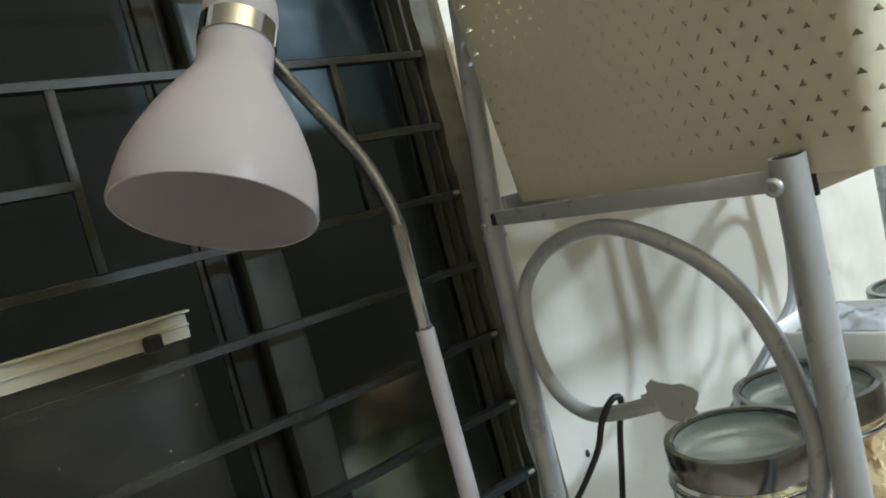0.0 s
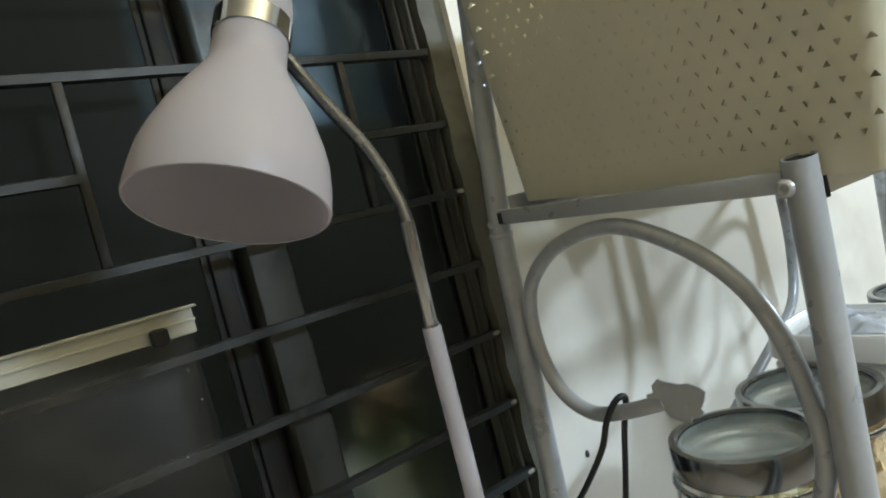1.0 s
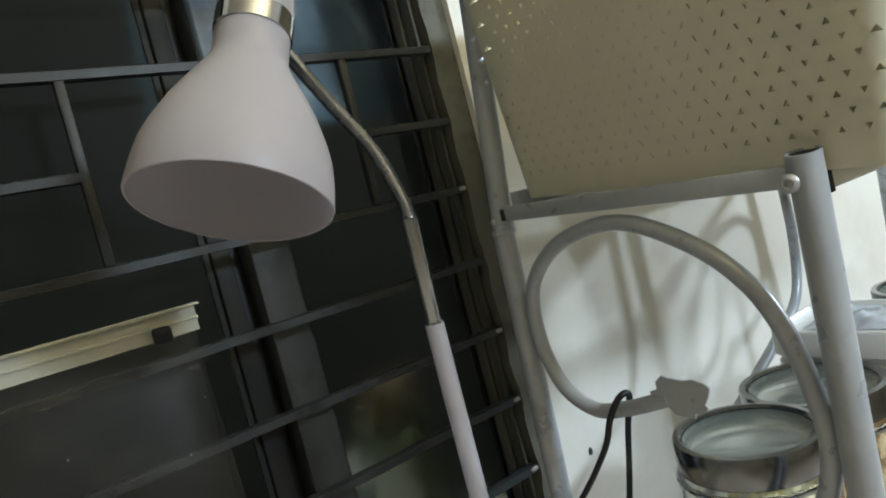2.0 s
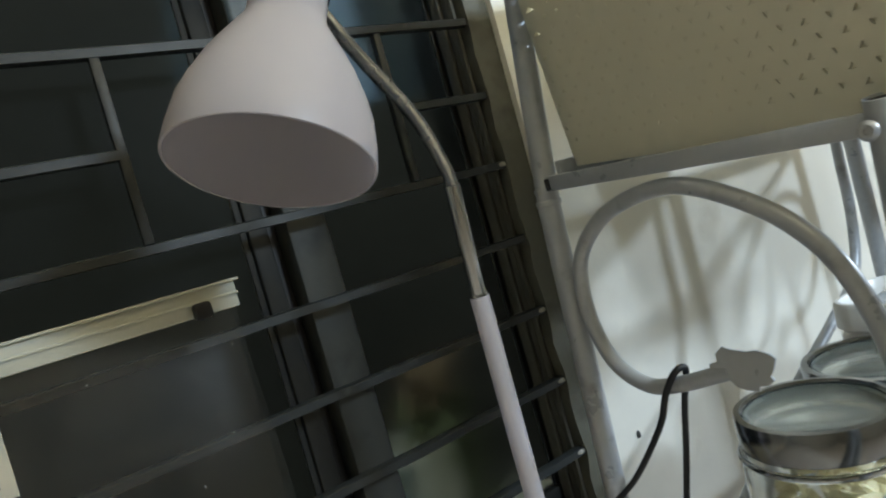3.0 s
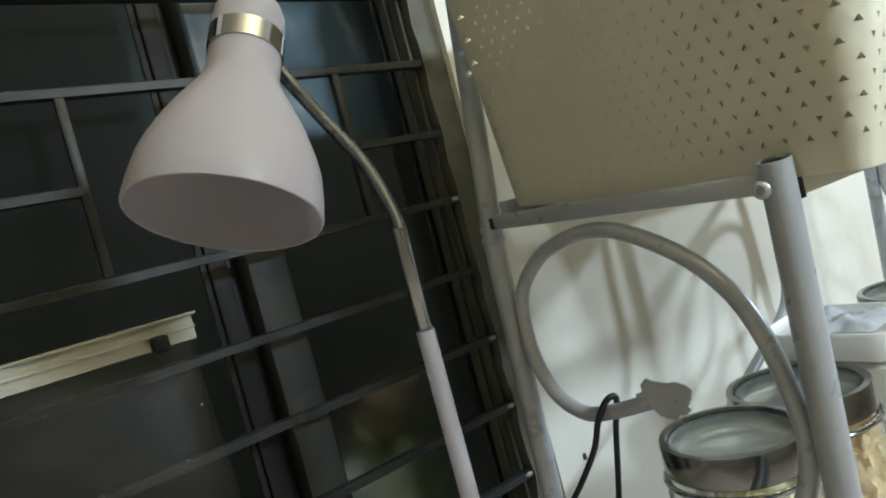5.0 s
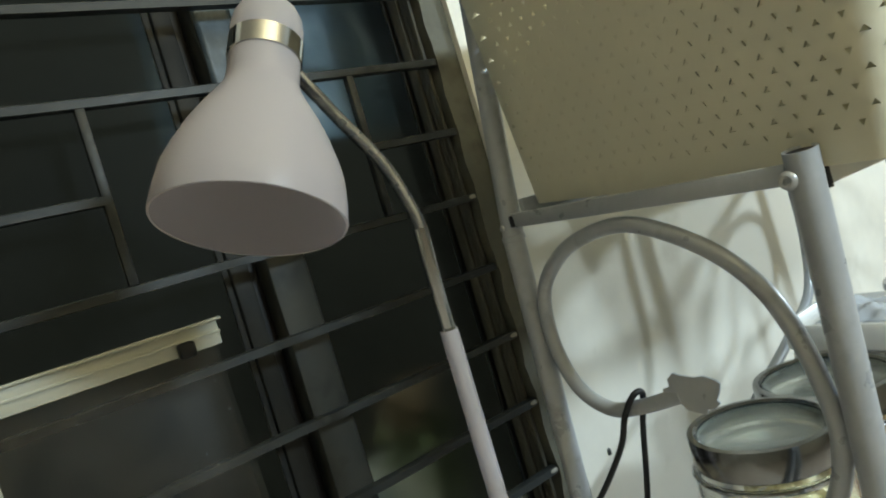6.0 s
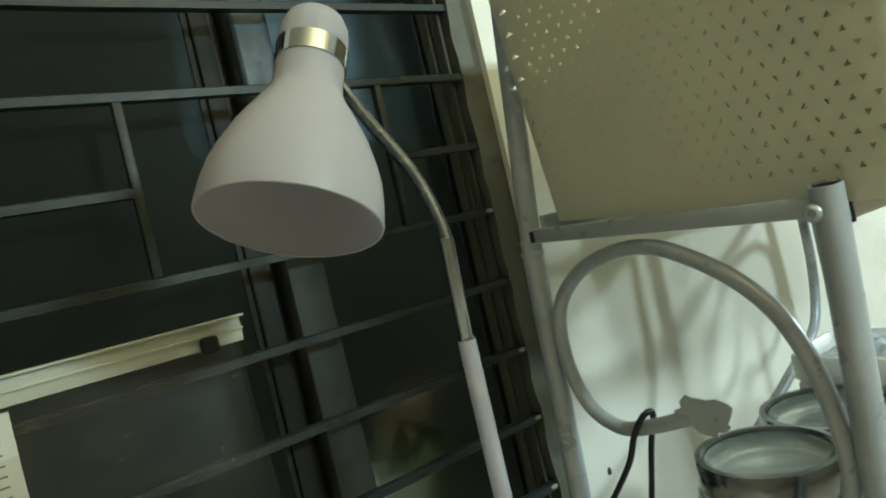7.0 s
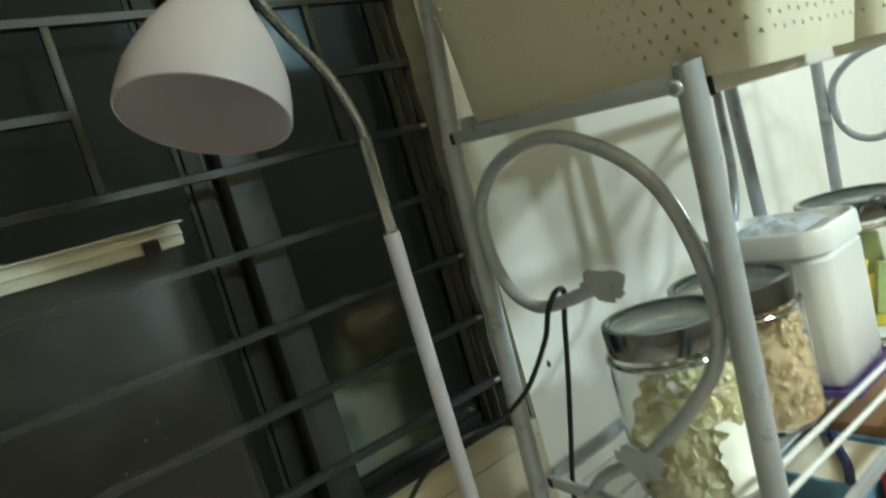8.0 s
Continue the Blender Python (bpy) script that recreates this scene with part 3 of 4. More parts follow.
def heap(ob, name, x, y, r, z1, material, seed):
    """Loose food that fills a jar: a lumpy body pressed against the glass, with an uneven top."""
    bm = bmesh.new()
    prof = [(0, FLOOR_Z + 0.006)]
    prof += [(r * (k + 1) / 6, FLOOR_Z + 0.006) for k in range(6)]
    prof += [(r, FLOOR_Z + 0.006 + (z1 - FLOOR_Z - 0.006) * (k + 1) / 44) for k in range(44)]
    prof += [(r * (9 - k) / 10, z1) for k in range(9)] + [(0, z1)]
    lathe(prof, 120, Matrix.Translation((x, y, 0)), bm)
    off = Vector((seed, seed * 2, 0))
    for v in bm.verts:
        q = v.co * 55 + off
        cell = noise.voronoi(q * 1.3)[0]
        lump = (cell[1] - cell[0]) * 0.55 + 0.5 * noise.noise(q * 1.1) + 0.35 * noise.noise(q * 3)
        d = Vector((v.co.x - x, v.co.y - y, 0))
        if v.co.z > z1 - 0.004:
            v.co.z += 0.010 * noise.noise(v.co * 24 + off) + 0.004 * lump - 0.008
        elif d.length > r * 0.9 and v.co.z > FLOOR_Z + 0.007:
            v.co -= d.normalized() * max(0.0, 0.0042 - 0.0052 * lump)
            if v.co.z > z1 - 0.03:
                v.co.z += 0.010 * noise.noise(v.co * 24 + off) * (v.co.z - z1 + 0.03) / 0.03
    return part(name, bm, material, ob)


def flakes(ob, name, x, y, r, z1, size, count, material, seed, low=0.0):
    """Thin curled flakes pressed against the glass and lying loose on top; low lets the heap fall away on one side."""
    bm = bmesh.new()
    rnd = random.Random(seed)
    for k in range(count):
        a = rnd.uniform(0, 2 * math.pi)
        top = z1 - low * max(0.0, math.cos(a - 2.7))
        if k % 4 == 0:
            rr, z = r * 0.9 * math.sqrt(rnd.random()), top + rnd.uniform(-0.006, 0.006)
            turn = Euler((rnd.uniform(-0.7, 0.7), rnd.uniform(-0.7, 0.7), rnd.uniform(0, 6))).to_matrix()
        else:
            rr, z = r * rnd.uniform(0.86, 0.93), FLOOR_Z + 0.012 + (top - FLOOR_Z - 0.014) * rnd.random()
            turn = Euler((rnd.uniform(-0.5, 0.5), rnd.uniform(-0.5, 0.5), a + math.pi / 2)).to_matrix() @ Euler((math.pi / 2, 0, rnd.uniform(0, 6))).to_matrix()
        c = Vector((x + rr * math.cos(a), y + rr * math.sin(a), z))
        w, h = size * rnd.uniform(0.6, 1.1), size * rnd.uniform(0.4, 0.8)
        grid = []
        for i in range(4):
            for j in range(3):
                u, v = i / 1.5 - 1, j - 1
                trim = 1 - 0.35 * abs(u) * abs(v)
                q = turn @ Vector((u * w * trim, v * h * trim, size * 0.18 * (u * u - 0.4 * v * v)))
                p = c + q
                d = Vector((p.x - x, p.y - y, 0))
                if d.length > r * 0.985:
                    d = d * (1 - r * 0.985 / d.length)
                    p = p - d
                p.z = max(p.z, FLOOR_Z + 0.005)
                grid.append(bm.verts.new(p))
        for i in range(3):
            for j in range(2):
                n = i * 3 + j
                bm.faces.new((grid[n], grid[n + 3], grid[n + 4], grid[n + 1]))
    return part(name, bm, material, ob)


J1 = (0.582, 0.448, 1.176, 0.0715)
J2 = (0.752, 0.462, 1.163, 0.079)
jar_a = jar(*J1, "glass_jar", "glass jar with steel lid, half full of yellow crisps")
heap(jar_a, "crisps", J1[0], J1[1], J1[3] * 0.90, 1.050, M_CRISP, 3)
flakes(jar_a, "loose_crisps", J1[0], J1[1], J1[3] * 1.04 - 0.0036, 1.092, 0.013, 420, M_CRISP, 31, 0.060)
pk = bmesh.new()
for i in range(19):
    for k in range(15):
        lo, hi = 238 + 22 * noise.noise((k * 0.45, 1, 5)), 330 + 14 * noise.noise((k * 0.4, 2, 9))
        a, z = radians(lo + (hi - lo) * i / 18), FLOOR_Z + 0.006 + (0.086 + 0.030 * noise.noise((i * 0.30, 3, 0))) * k / 14
        rr = J1[3] * 1.04 - 0.0034 + 0.0003 * noise.noise((i * 0.5, k * 0.5, 7))
        pk.verts.new((J1[0] + rr * math.cos(a), J1[1] + rr * math.sin(a), z))
pk.verts.ensure_lookup_table()
for i in range(18):
    for k in range(14):
        pk.faces.new([pk.verts[q] for q in (i * 15 + k, i * 15 + 15 + k, i * 15 + 16 + k, i * 15 + k + 1)])
part("paper_packet", pk, M_PAPERBAG, jar_a, "white paper packet inside the jar")
jar_b = jar(*J2, "glass_jar", "glass jar with steel lid, full of tan dry noodles")
heap(jar_b, "noodles", J2[0], J2[1], J2[3] * 0.90, 1.104, M_NOODLE, 5)
flakes(jar_b, "loose_noodles", J2[0], J2[1], J2[3] * 1.04 - 0.0036, 1.112, 0.010, 620, M_NOODLE, 37)


def rounded(x0, x1, y0, y1, levels, rad, bm=None, n=6, cap=True):
    """A rounded rectangle swept through levels of (inset, z)."""
    bm = bm or bmesh.new()
    rings = []
    for inset, z in levels:
        ring = []
        r = max(0.002, rad - inset)
        for cx, cy, a0 in ((x1 - inset - r, y0 + inset + r, -90), (x1 - inset - r, y1 - inset - r, 0), (x0 + inset + r, y1 - inset - r, 90), (x0 + inset + r, y0 + inset + r, 180)):
            for k in range(n + 1):
                a = radians(a0 + 90 * k / n)
                ring.append(bm.verts.new((cx + r * math.cos(a), cy + r * math.sin(a), z)))
        rings.append(ring)
    m = len(rings[0])
    for a, b in zip(rings, rings[1:]):
        for k in range(m):
            bm.faces.new((a[k], a[(k + 1) % m], b[(k + 1) % m], b[k]))
    if cap:
        bm.faces.new(rings[0])
        bm.faces.new(rings[-1])
    return bm


CX0, CX1, CY0, CY1 = 0.838, 0.994, 0.374, 0.560
canister = thing("food_canister", "white plastic food canister with a raised square lid", "canister")
part("body", rounded(CX0, CX1, CY0, CY1, [(0.014, FLOOR_Z), (0.009, FLOOR_Z + 0.006), (0.006, 1.08), (0.005, 1.150), (0.009, 1.154), (0.009, 1.160)], 0.032), M_WHITEPLASTIC, canister)
can_lid = part("lid", rounded(CX0, CX1, CY0, CY1, [(0.004, 1.158), (0.0, 1.161), (0.001, 1.190), (0.004, 1.194), (0.008, 1.194), (0.013, 1.184), (0.016, 1.182)], 0.036), M_WHITEPLASTIC, canister)
M_CLEAR = mat("clear_film", (0.86, 0.90, 0.97), 0.12, 0, 0.03, 20, 0.4, 60, trans=0.4)
bm = bmesh.new()
bmesh.ops.create_grid(bm, x_segments=26, y_segments=22, size=0.5)
for v in bm.verts:
    e = max(0.0, 1 - (abs(v.co.x) * 2) ** 4) * max(0.0, 1 - (abs(v.co.y) * 2) ** 4)
    h = 0.004 + 0.016 * e * (0.5 + noise.noise((v.co.x * 5, v.co.y * 5, 1))) + 0.004 * e * noise.noise((v.co.x * 14, v.co.y * 14, 3))
    v.co = Vector((0.930 + v.co.x * 0.105, 0.470 + v.co.y * 0.105, 1.182 + max(0.001, h)))
tagged(part("clear_bag", bm, M_CLEAR), "crumpled clear plastic bag on the white canister", "plastic bag")

jar_c = jar(1.086, 0.432, 1.190, 0.078, "glass_jar", "glass clip jar holding yellow and green packets")
M_YELLOW = mat("yellow_packet", (0.72, 0.56, 0.05), 0.35, 0, 0.10, 20, 0.1)
M_GREEN = mat("green_packet", (0.30, 0.34, 0.13), 0.4, 0, 0.2, 30, 0.1)
for k, (mt, a) in enumerate(((M_YELLOW, 200), (M_GREEN, 250), (M_YELLOW, 300), (M_YELLOW, 160), (M_GREEN, 20))):
    c = Vector((1.086 + 0.040 * math.cos(radians(a)), 0.432 + 0.040 * math.sin(radians(a)), 1.030 + 0.012 * k))
    bm = box(-0.030, 0.030, -0.005, 0.005, -0.040, 0.040, 0.004)
    for v in bm.verts:
        v.co = c + Euler((0.2 * (k % 3 - 1), 0.3 * (k % 2), radians(a + 90))).to_matrix() @ (v.co + 0.003 * noise.noise_vector(v.co * 60))
    part("packet", bm, mt, jar_c)
part("wire_clip", tube(spline([(1.011, 0.397, 1.16), (1.004, 0.382, 1.185), (1.021, 0.364, 1.196), (1.041, 0.354, 1.175), (1.046, 0.358, 1.150)], 6), 0.0022, 8), M_STEEL, jar_c, "bright wire clip")

M_PURPLE = mat("purple_plastic", (0.10, 0.06, 0.22), 0.4, 0, 0.1, 20, 0.1)
tray = bmesh.new()
rounded(0.832, 1.000, 0.368, 0.566, [(0.004, 0.9625), (0.0, 0.9635), (0.0, 0.9720), (0.003, 0.9720), (0.004, 0.9672)], 0.012, tray)
tagged(part("shelf_tray", tray, M_PURPLE), "shallow purple plastic tray under the canister", "tray")

# ---- things on the counter below ----
M_BLUE = mat("blue_card", (0.15, 0.35, 0.52), 0.4, 0, 0.1, 20, 0.1)
M_RED = mat("red_plastic", (0.55, 0.03, 0.03), 0.35, 0, 0.1, 20, 0.1)
M_BROWN = mat("brown_card", (0.30, 0.17, 0.08), 0.7, 0, 0.15, 15, 0.2)
M_ORANGE = mat("orange_card", (0.48, 0.26, 0.12), 0.7, 0, 0.12, 20, 0.2)
M_NAVY = mat("navy_strap", (0.02, 0.025, 0.09), 0.6, 0, 0.2, 30, 0.2)
SKEW = pose(0.750, 0.356, 0, 0, 0, -2)


def skewed(name, bm, material, label, category):
    ob = part(name, bm, material)
    ob.matrix_world = SKEW
    tagged(ob, label, category)


skewed("blue_tray", rounded(0.0, 0.130, 0.0, 0.130, [(0.006, 0.761), (0.0, 0.765), (0.0, 0.884), (0.003, 0.886), (0.005, 0.884), (0.006, 0.780)], 0.012), M_BLUE, "blue open tray on the counter under the rack", "tray")
skewed("paper_ream", box(0.008, 0.122, 0.008, 0.122, 0.781, 0.880, 0.004), M_PAPERBAG, "stack of white paper lying in the blue tray", "paper")
skewed("navy_strap", tube(spline([(0.118, 0.082, 0.8865), (0.080, 0.056, 0.888), (0.040, 0.028, 0.890), (0.010, 0.012, 0.893), (-0.002, 0.006, 0.8925)], 6), 0.0062, 8), M_NAVY, "dark blue strap lying over the blue tray", "strap")
tagged(part("brown_box", box(0.885, 1.20, 0.24, 0.50, 0.761, 0.900, 0.004), M_BROWN), "brown cardboard box on the counter under the rack", "box")
tagged(part("orange_box", box(0.640, 0.735, 0.345, 0.450, 0.761, 0.860, 0.003), M_ORANGE), "small orange brown box on the counter before the tray", "box")
rb = rounded(0.785, 0.855, 0.275, 0.350, [(0.004, 0.761), (0.0, 0.766), (0.0, 0.880), (0.010, 0.895), (0.022, 0.900)], 0.02)
tagged(part("red_bottle", rb, M_RED), "red plastic bottle standing beside the blue tray", "bottle")
tagged(part("black_bag", rounded(1.21, 1.50, 0.25, 0.52, [(0.02, 0.761), (0.0, 0.78), (0.01, 0.88), (0.05, 0.91)], 0.05), M_RUBBER), "black bag on the counter under the rack", "bag")

# ---- the cable ----
cable = [(0.22, 0.80, 0.9390), (0.29, 0.785, 0.9395), (0.325, 0.745, 0.975), (0.36, 0.695, 1.040), (0.410, 0.662, 1.070), (0.460, 0.655, 1.066), (0.492, 0.637, 1.085), (0.503, 0.612, 1.112), (0.5045, 0.566, 1.171), (0.504, 0.548, 1.206), (0.507, 0.535, 1.2265), (0.515, 0.5295, 1.2325), (0.5235, 0.532, 1.2245), (0.525, 0.545, 1.190), (0.525, 0.562, 1.126), (0.525, 0.588, 1.037), (0.526, 0.618, 0.933), (0.53, 0.63, 0.82), (0.54, 0.62, 0.766)]
tagged(part("power_cable", tube(spline(cable, 8), 0.0034, 10), M_RUBBER), "black power cable hung over the scroll of the rack", "cable")

# ---- the document holder ----
holder = thing("document_holder", "clear plastic document holder with cream top rail on the ledge", "document holder")
M_RAIL = mat("cream_rail", (0.50, 0.50, 0.42), 0.45, 0, 0.05, 20, 0.1)


def film_mat(name, tint, gloss, haze):
    """Thin clear film: mostly see-through, a little haze, and a sheen."""
    m = bpy.data.materials.new(name)
    m.use_nodes = True
    nt = m.node_tree
    nt.nodes.remove(nt.nodes["Principled BSDF"])
    tr = nt.nodes.new("ShaderNodeBsdfTransparent")
    tr.inputs[0].default_value = (*tint, 1)
    df = nt.nodes.new("ShaderNodeBsdfDiffuse")
    df.inputs[0].default_value = (0.50, 0.46, 0.38, 1)
    gl = nt.nodes.new("ShaderNodeBsdfGlossy")
    gl.inputs["Roughness"].default_value = 0.31
    co = nt.nodes.new("ShaderNodeTexCoord")
    crease = nt.nodes.new("ShaderNodeTexNoise")
    crease.inputs["Scale"].default_value = 14
    crease.inputs["Detail"].default_value = 6
    crease.inputs["Distortion"].default_value = 1.2
    nt.links.new(co.outputs["Object"], crease.inputs["Vector"])
    bp = nt.nodes.new("ShaderNodeBump")
    bp.inputs["Strength"].default_value, bp.inputs["Distance"].default_value = 0.05, 0.004
    nt.links.new(crease.outputs["Fac"], bp.inputs["Height"])
    nt.links.new(bp.outputs[0], gl.inputs["Normal"])
    n = nt.nodes.new("ShaderNodeTexNoise")
    n.inputs["Scale"].default_value = 22
    n.inputs["Detail"].default_value = 8
    nt.links.new(co.outputs["Object"], n.inputs["Vector"])
    sm = nt.nodes.new("ShaderNodeMapRange")
    sm.inputs[1].default_value, sm.inputs[2].default_value, sm.inputs[3].default_value, sm.inputs[4].default_value = 0.35, 0.7, haze * 0.35, haze * 1.9
    nt.links.new(n.outputs["Fac"], sm.inputs[0])
    a = nt.nodes.new("ShaderNodeMixShader")
    nt.links.new(sm.outputs[0], a.inputs[0])
    nt.links.new(tr.outputs[0], a.inputs[1])
    nt.links.new(df.outputs[0], a.inputs[2])
    fr = nt.nodes.new("ShaderNodeFresnel")
    fr.inputs[0].default_value = gloss
    b = nt.nodes.new("ShaderNodeMixShader")
    nt.links.new(fr.outputs[0], b.inputs[0])
    nt.links.new(a.outputs[0], b.inputs[1])
    nt.links.new(gl.outputs[0], b.inputs[2])
    nt.links.new(b.outputs[0], nt.nodes["Material Output"].inputs[0])
    return m


M_SHEET = film_mat("clear_film_sheet", (0.93, 0.91, 0.87), 1.31, 0.015)


def sag(x, d, x1, bulge):
    """How far the limp sheet stands forward, d below its rail."""
    k = min(1.0, d / 0.20)
    curl = 0.006 * math.exp(-((x1 - x) / 0.010)) * min(1, d / 0.03)
    return bulge * k * k * (3 - 2 * k) * (1 - 0.25 * math.exp(-((x1 - x) / 0.05))) - curl


def hung_sheet(x0, x1, y, z0, z1, bulge):
    """A limp clear sheet that bows forward a little under its rail."""
    bm = bmesh.new()
    nx, nz = 40, 44
    for i in range(nx + 1):
        for k in range(nz + 1):
            x, d = x0 + (x1 - x0) * i / nx, (z1 - z0) * (k / nz) ** 1.8
            bm.verts.new((x, y - sag(x, d, x1, bulge) + 0.0015 * noise.noise((x * 11, d * 11, y * 50)) * min(1, d / 0.05), z1 - d))
    bm.verts.ensure_lookup_table()
    for i in range(nx):
        for k in range(nz):
            a = i * (nz + 1) + k
            bm.faces.new([bm.verts[q] for q in (a, a + nz + 1, a + nz + 2, a + 1)])
    return bm


SX1 = 0.186
HOLD_Y = 0.760
rail_bm = box(-0.52, SX1 - 0.002, HOLD_Y - 0.006, HOLD_Y + 0.006, 1.408, 1.4335, 0.0012)
part("rail", rail_bm, M_RAIL, holder, "ribbed cream plastic rail")
for z, d in ((1.4345, 0.0105), (1.4215, 0.0085)):
    part("rib", box(-0.52, SX1 + (0.002 if z > 1.43 else -0.001), HOLD_Y - d, HOLD_Y + 0.004, z - 0.0013, z + 0.0013, 0.0005), M_RAIL, holder)
part("knob", box(0.1385, 0.1550, HOLD_Y - 0.021, HOLD_Y - 0.006, 1.405, 1.4215, 0.0035), M_RUBBER, holder, "black clip knob")
part("sheet", hung_sheet(-0.52, SX1 - 0.005, HOLD_Y - 0.0008, WZ0 + 0.001, 1.409, 0.024), M_SHEET, holder, "limp clear plastic sheet")
part("sheet", hung_sheet(-0.52, SX1 - 0.008, HOLD_Y + 0.004, WZ0 + 0.001, 1.409, 0.004), M_SHEET, holder, "limp clear plastic sheet")
# Tiny pale beads stand in for the sparkles of light on the sheet.
M_SPARKLE = mat("pale_sparkle", (0.85, 0.85, 0.82), 0.3)
rng = random.Random(21)
for k in range(16):
    x, z = rng.uniform(0.02, SX1 - 0.015), rng.uniform(1.19, 1.395)
    d = 1.409 - z
    fl = bmesh.new()
    bmesh.ops.create_icosphere(fl, subdivisions=1, radius=0.0007 * rng.uniform(0.6, 1.5))
    yy = HOLD_Y - 0.0016 - sag(x, d, SX1 - 0.005, 0.024)
    for v in fl.verts:
        v.co += Vector((x, yy - 0.0005, z))
    part("sparkle_fleck", fl, M_SPARKLE, holder)
M_PAPER = mat("printed_paper", (0.66, 0.65, 0.58), 0.7, 0, 0.04, 20, 0.05)
M_INK = mat("print", (0.20, 0.20, 0.19), 0.7)
card = part("card", box(-0.170, -0.029, HOLD_Y - 0.0044, HOLD_Y - 0.0038, 1.312, 1.404, 0), M_PAPER, holder, "printed white card", smooth=False)
for k in range(9):
    part("printed_line", box(-0.160, -0.040, HOLD_Y - 0.0050, HOLD_Y - 0.0045, 1.322 + k * 0.0092, 1.3236 + k * 0.0092, 0), M_INK, card, smooth=False)

# ---- outside ----
M_LEAFY = mat("plant_green", (0.14, 0.18, 0.08), 0.5, 0, 0.3, 20, 0.2)
M_TERRA = mat("terracotta", (0.42, 0.20, 0.08), 0.7, 0, 0.2, 20, 0.2)
M_PAIL = mat("pale_pail", (0.85, 0.90, 0.86), 0.4, 0, 0.05, 10, 0.1)
M_YARD = mat("yard_concrete", (0.36, 0.38, 0.34), 0.85, 0, 0.2, 5, 0.3, 40)
# Near-black and mottled: the dim of night is put into this colour.
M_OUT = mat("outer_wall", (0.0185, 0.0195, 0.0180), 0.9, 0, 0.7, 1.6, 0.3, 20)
tagged(part("outer_ground", box(-6, 8, 1.07, 8, -0.1, 0.0, 0), M_YARD, smooth=False), "grey concrete ground outside the window", "ground", kind="structure")
tagged(part("outer_wall", box(-4, 6, 2.6, 2.7, 0.0, 4.0, 0), M_OUT, smooth=False), "wall across the yard with night dimness put into its colour", "backdrop", kind="structure")
tagged(part("outer_bench", box(-0.6, 1.4, 1.34, 1.80, 0.0, 0.5445, 0.004), M_YARD), "grey low concrete bench outside the window", "bench")
pail = thing("white_pail", "pale plastic pail on the bench outside the window", "pail")
part("body", lathe([(0, 0.781), (0.050, 0.781), (0.060, 1.066), (0.064, 1.072), (0.056, 1.072), (0.047, 0.79), (0, 0.79)], 32, Matrix.Translation((0.515, 1.125, 0))), M_PAIL, pail)
plant = thing("potted_plant", "green potted plant with orange flowers outside the window", "plant")
part("pot", lathe([(0, 0.781), (0.040, 0.781), (0.050, 0.87), (0.045, 0.87), (0, 0.86)], 24, Matrix.Translation((0.605, 1.130, 0))), M_TERRA, plant)
rng = random.Random(8)
M_BLOOM = mat("orange_petals", (0.27, 0.20, 0.12), 0.6, 0, 0.2, 30, 0.1)
for name, mt, count, cx, z0, z1, size in (("leaves", M_LEAFY, 260, 0.560, 0.88, 1.13, 0.024), ("flowers", M_BLOOM, 120, 0.560, 1.12, 1.20, 0.016)):
    bm = bmesh.new()
    for k in range(count):
        c = Vector((cx + rng.gauss(0, 0.030), 1.115 + rng.gauss(0, 0.022), z0 + rng.random() * (z1 - z0)))
        m = Euler((rng.uniform(-1, 1), rng.uniform(-1, 1), rng.uniform(0, 6))).to_matrix()
        vs = [bm.verts.new(c + m @ Vector(q) * size) for q in ((-1, 0, 0), (-0.4, -0.35, 0.1), (0.4, -0.35, 0.1), (1, 0, -0.15), (0.4, 0.35, 0.1), (-0.4, 0.35, 0.1))]
        bm.faces.new(vs)
    part(name, bm, mt, plant, smooth=False)
part("stem", tube(spline([(0.603, 1.13, 0.865), (0.598, 1.12, 0.98), (0.575, 1.116, 1.10), (0.56, 1.115, 1.16)], 6), 0.004, 8), M_LEAFY, plant)

M_BIN = mat("bin_plastic", (0.30, 0.38, 0.42), 0.45, 0, 0.10, 8, 0.1)
bin_ob = part("storage_bin", rounded(0.545, 0.632, 1.44, 1.56, [(0.008, 0.545), (0.004, 0.550), (0.0, 0.910), (0.004, 0.914), (0.007, 0.908), (0.010, 0.560)], 0.018), M_BIN)
tagged(bin_ob, "blue-grey plastic bin on the bench outside the window", "bin")
AWAY = Matrix.Translation((0, 0.06, 1.45)) @ Matrix.Scale(1.35, 4) @ Matrix.Translation((0, -0.06, -1.45))
pail.matrix_world = AWAY
plant.matrix_world = AWAY

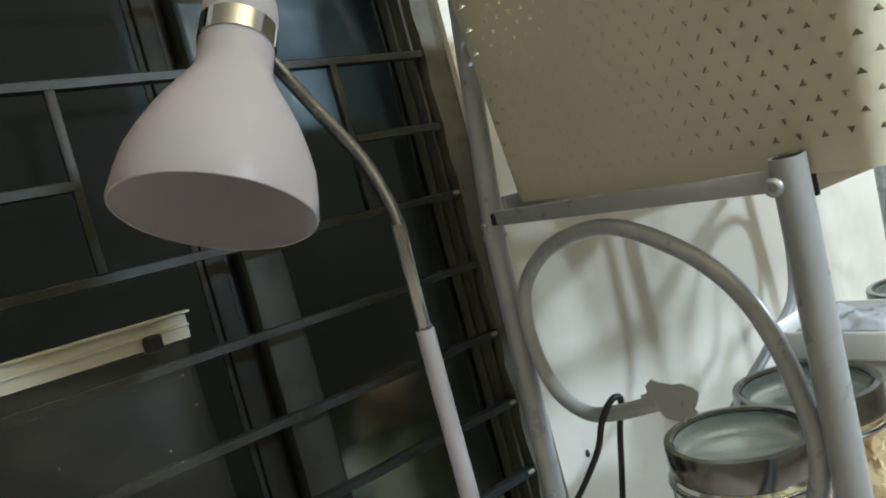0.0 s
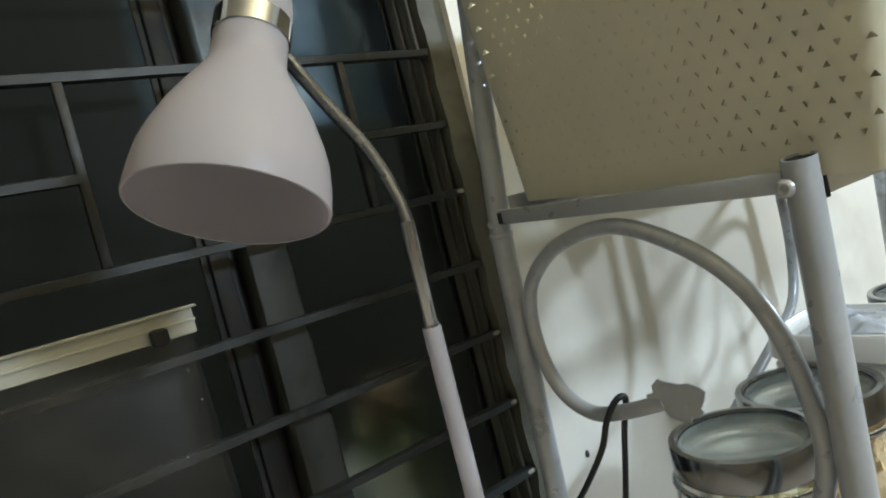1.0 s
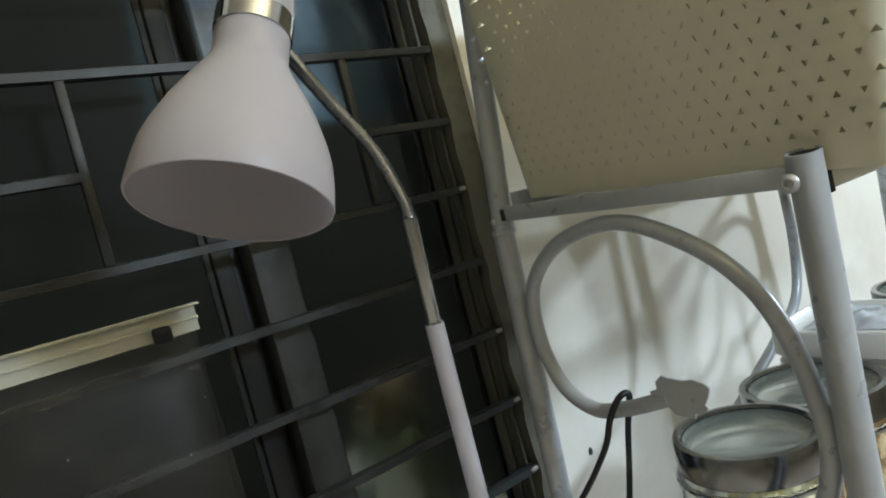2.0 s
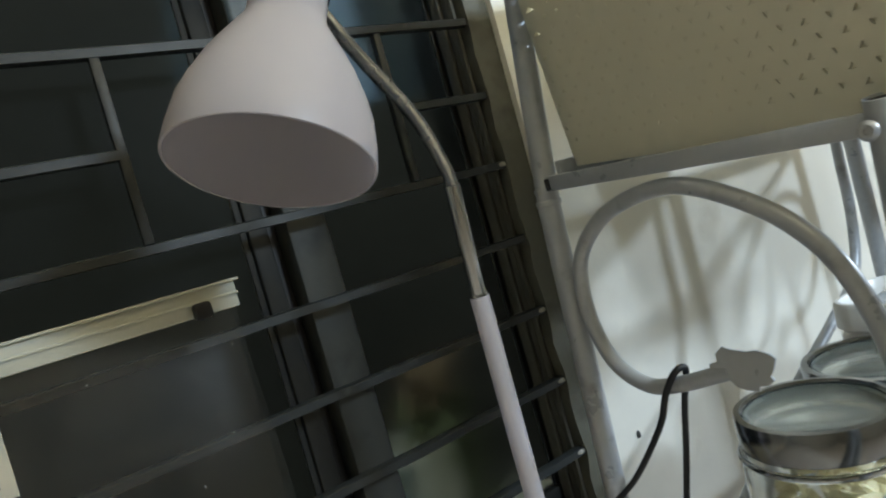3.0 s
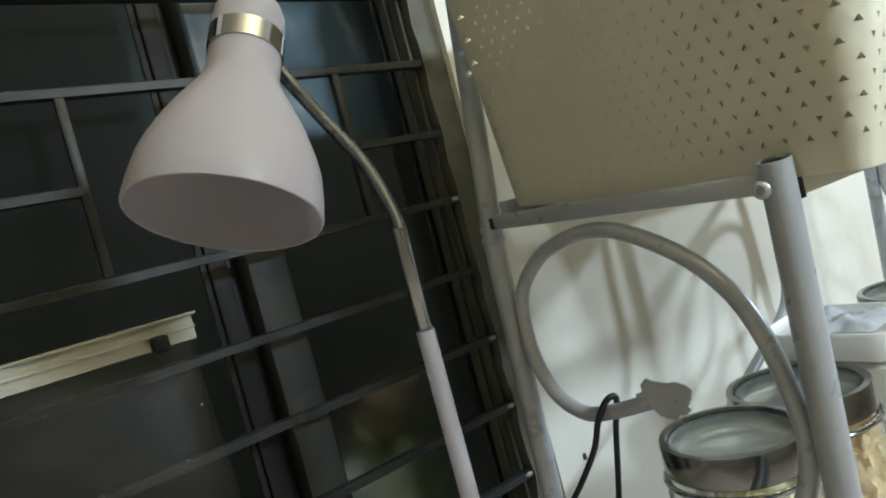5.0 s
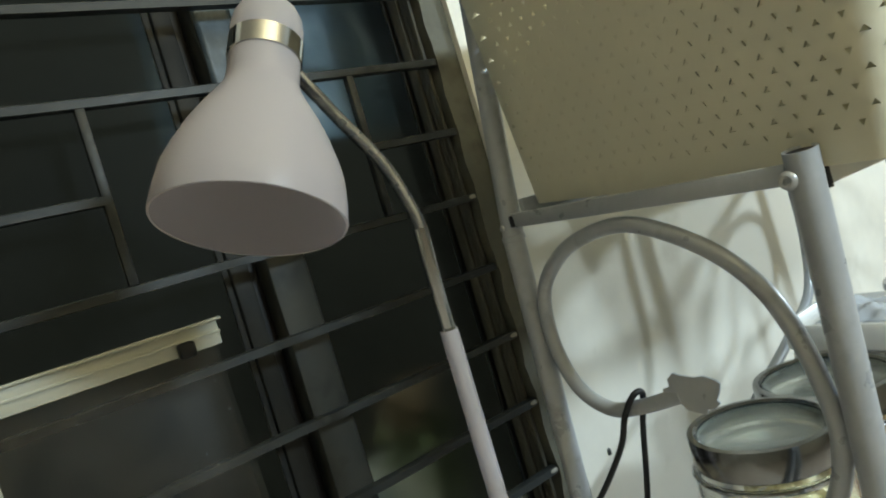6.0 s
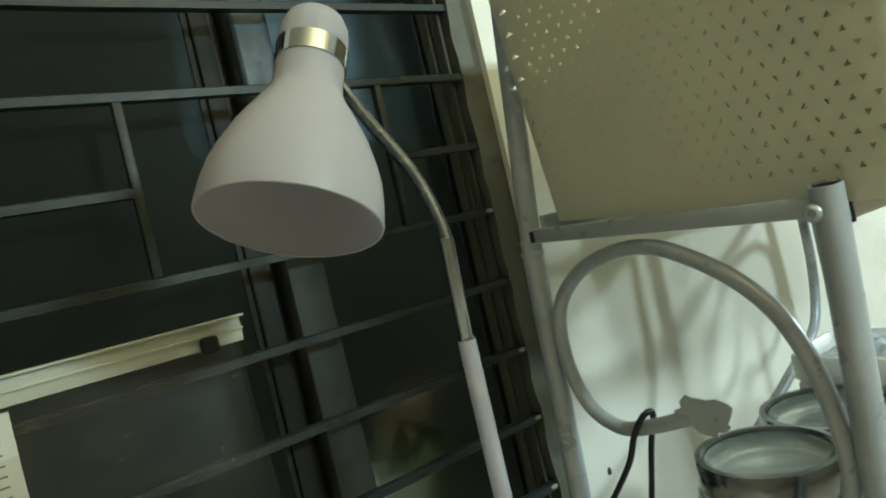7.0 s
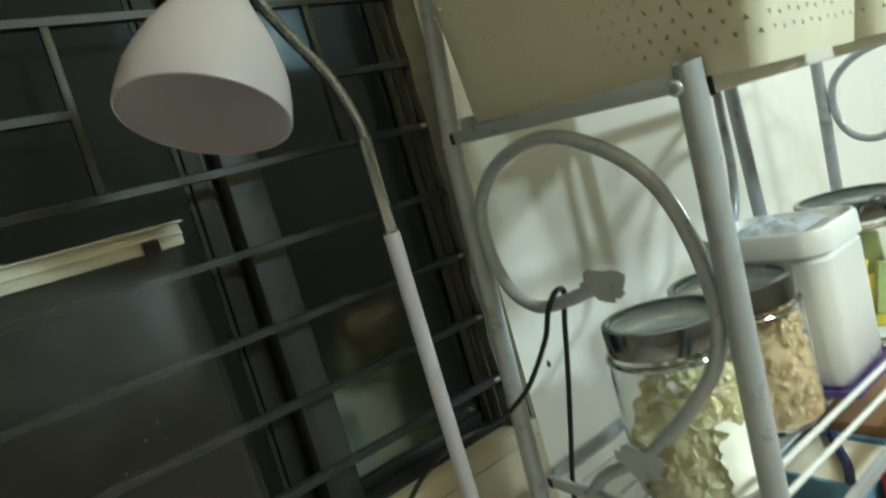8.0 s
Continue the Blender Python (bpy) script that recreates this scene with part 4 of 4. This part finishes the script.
M_TARP = mat("blue_tarp", (0.21, 0.28, 0.36), 0.30, 0, 0.45, 7, 0.3, 30)
for x0, x1, z0 in ((0.30, 0.79, 1.672),):
    bm = bmesh.new()
    nx, nz = 26, 22
    for i in range(nx + 1):
        for k in range(nz + 1):
            x, z = x0 + (x1 - x0) * i / nx, z0 + (2.3 - z0) * k / nz
            y = 1.15 + 0.045 * math.sin((x * 1.0 + z * 0.35) * 55) * (0.4 + noise.noise((x * 4, 0, z * 3))) + 0.03 * noise.noise((x * 6, 5, z * 5))
            bm.verts.new((x + 0.01 * noise.noise((z * 9, x0, 0)), y, z))
    bm.verts.ensure_lookup_table()
    for i in range(nx):
        for k in range(nz):
            a = i * (nz + 1) + k
            bm.faces.new([bm.verts[q] for q in (a, a + nz + 1, a + nz + 2, a + 1)])
    tp = part("hung_tarp", bm, M_TARP)
    tp.modifiers.new("thick", "SOLIDIFY").thickness = 0.002
    tagged(tp, "dim blue plastic sheet hung outside the window", "tarpaulin")
# Bluish light on the upper mullion, put in as a coloured strip.
lit_strip = bmesh.new()
for k in range(61):
    z = 1.63 + 0.47 * k / 60
    for i in range(7):
        u = i / 6
        x = MULLIONS[0] + 0.001 + 0.053 * u + 0.0015 * noise.noise((z * 30, i, 4)) * (1 if i in (0, 6) else 0)
        lit_strip.verts.new((x, 0.9165 - 0.0022 * abs(noise.noise((x * 60, 0, z * 34))), z))
lit_strip.verts.ensure_lookup_table()
for k in range(60):
    for i in range(6):
        a = k * 7 + i
        lit_strip.faces.new([lit_strip.verts[q] for q in (a, a + 1, a + 8, a + 7)])
# Colour of the light on the mullion, not of a film.
M_MULLION_LIT = mat("mullion_blue_light", (0.052, 0.068, 0.077), 0.34, 0, 0.35, 26, 0.3, 60)
strip_ob = part("blue_light_strip", lit_strip, M_MULLION_LIT)
strip_ob.modifiers.new("thick", "SOLIDIFY").thickness = 0.0006
tagged(strip_ob, "crinkled strip added for the bluish light down the window mullion", "plastic strip")
tagged(part("outer_beam", box(-0.7, 0.95, 1.07, 1.18, 2.29, 2.36, 0.004), M_FRAME), "dark beam outside over the window", "beam", kind="structure")
plug = bmesh.new()
bmesh.ops.create_icosphere(plug, subdivisions=2, radius=0.0055)
for v in plug.verts:
    v.co = Vector((0.765 + v.co.x * 0.8, WALL_Y - 0.0005 + v.co.y * 0.4, 1.011 + v.co.z * 1.2)) + 0.0012 * noise.noise_vector(v.co * 300)
tagged(part("wall_plug", plug, M_MULLION), "small grey plug in the white wall", "wall plug")
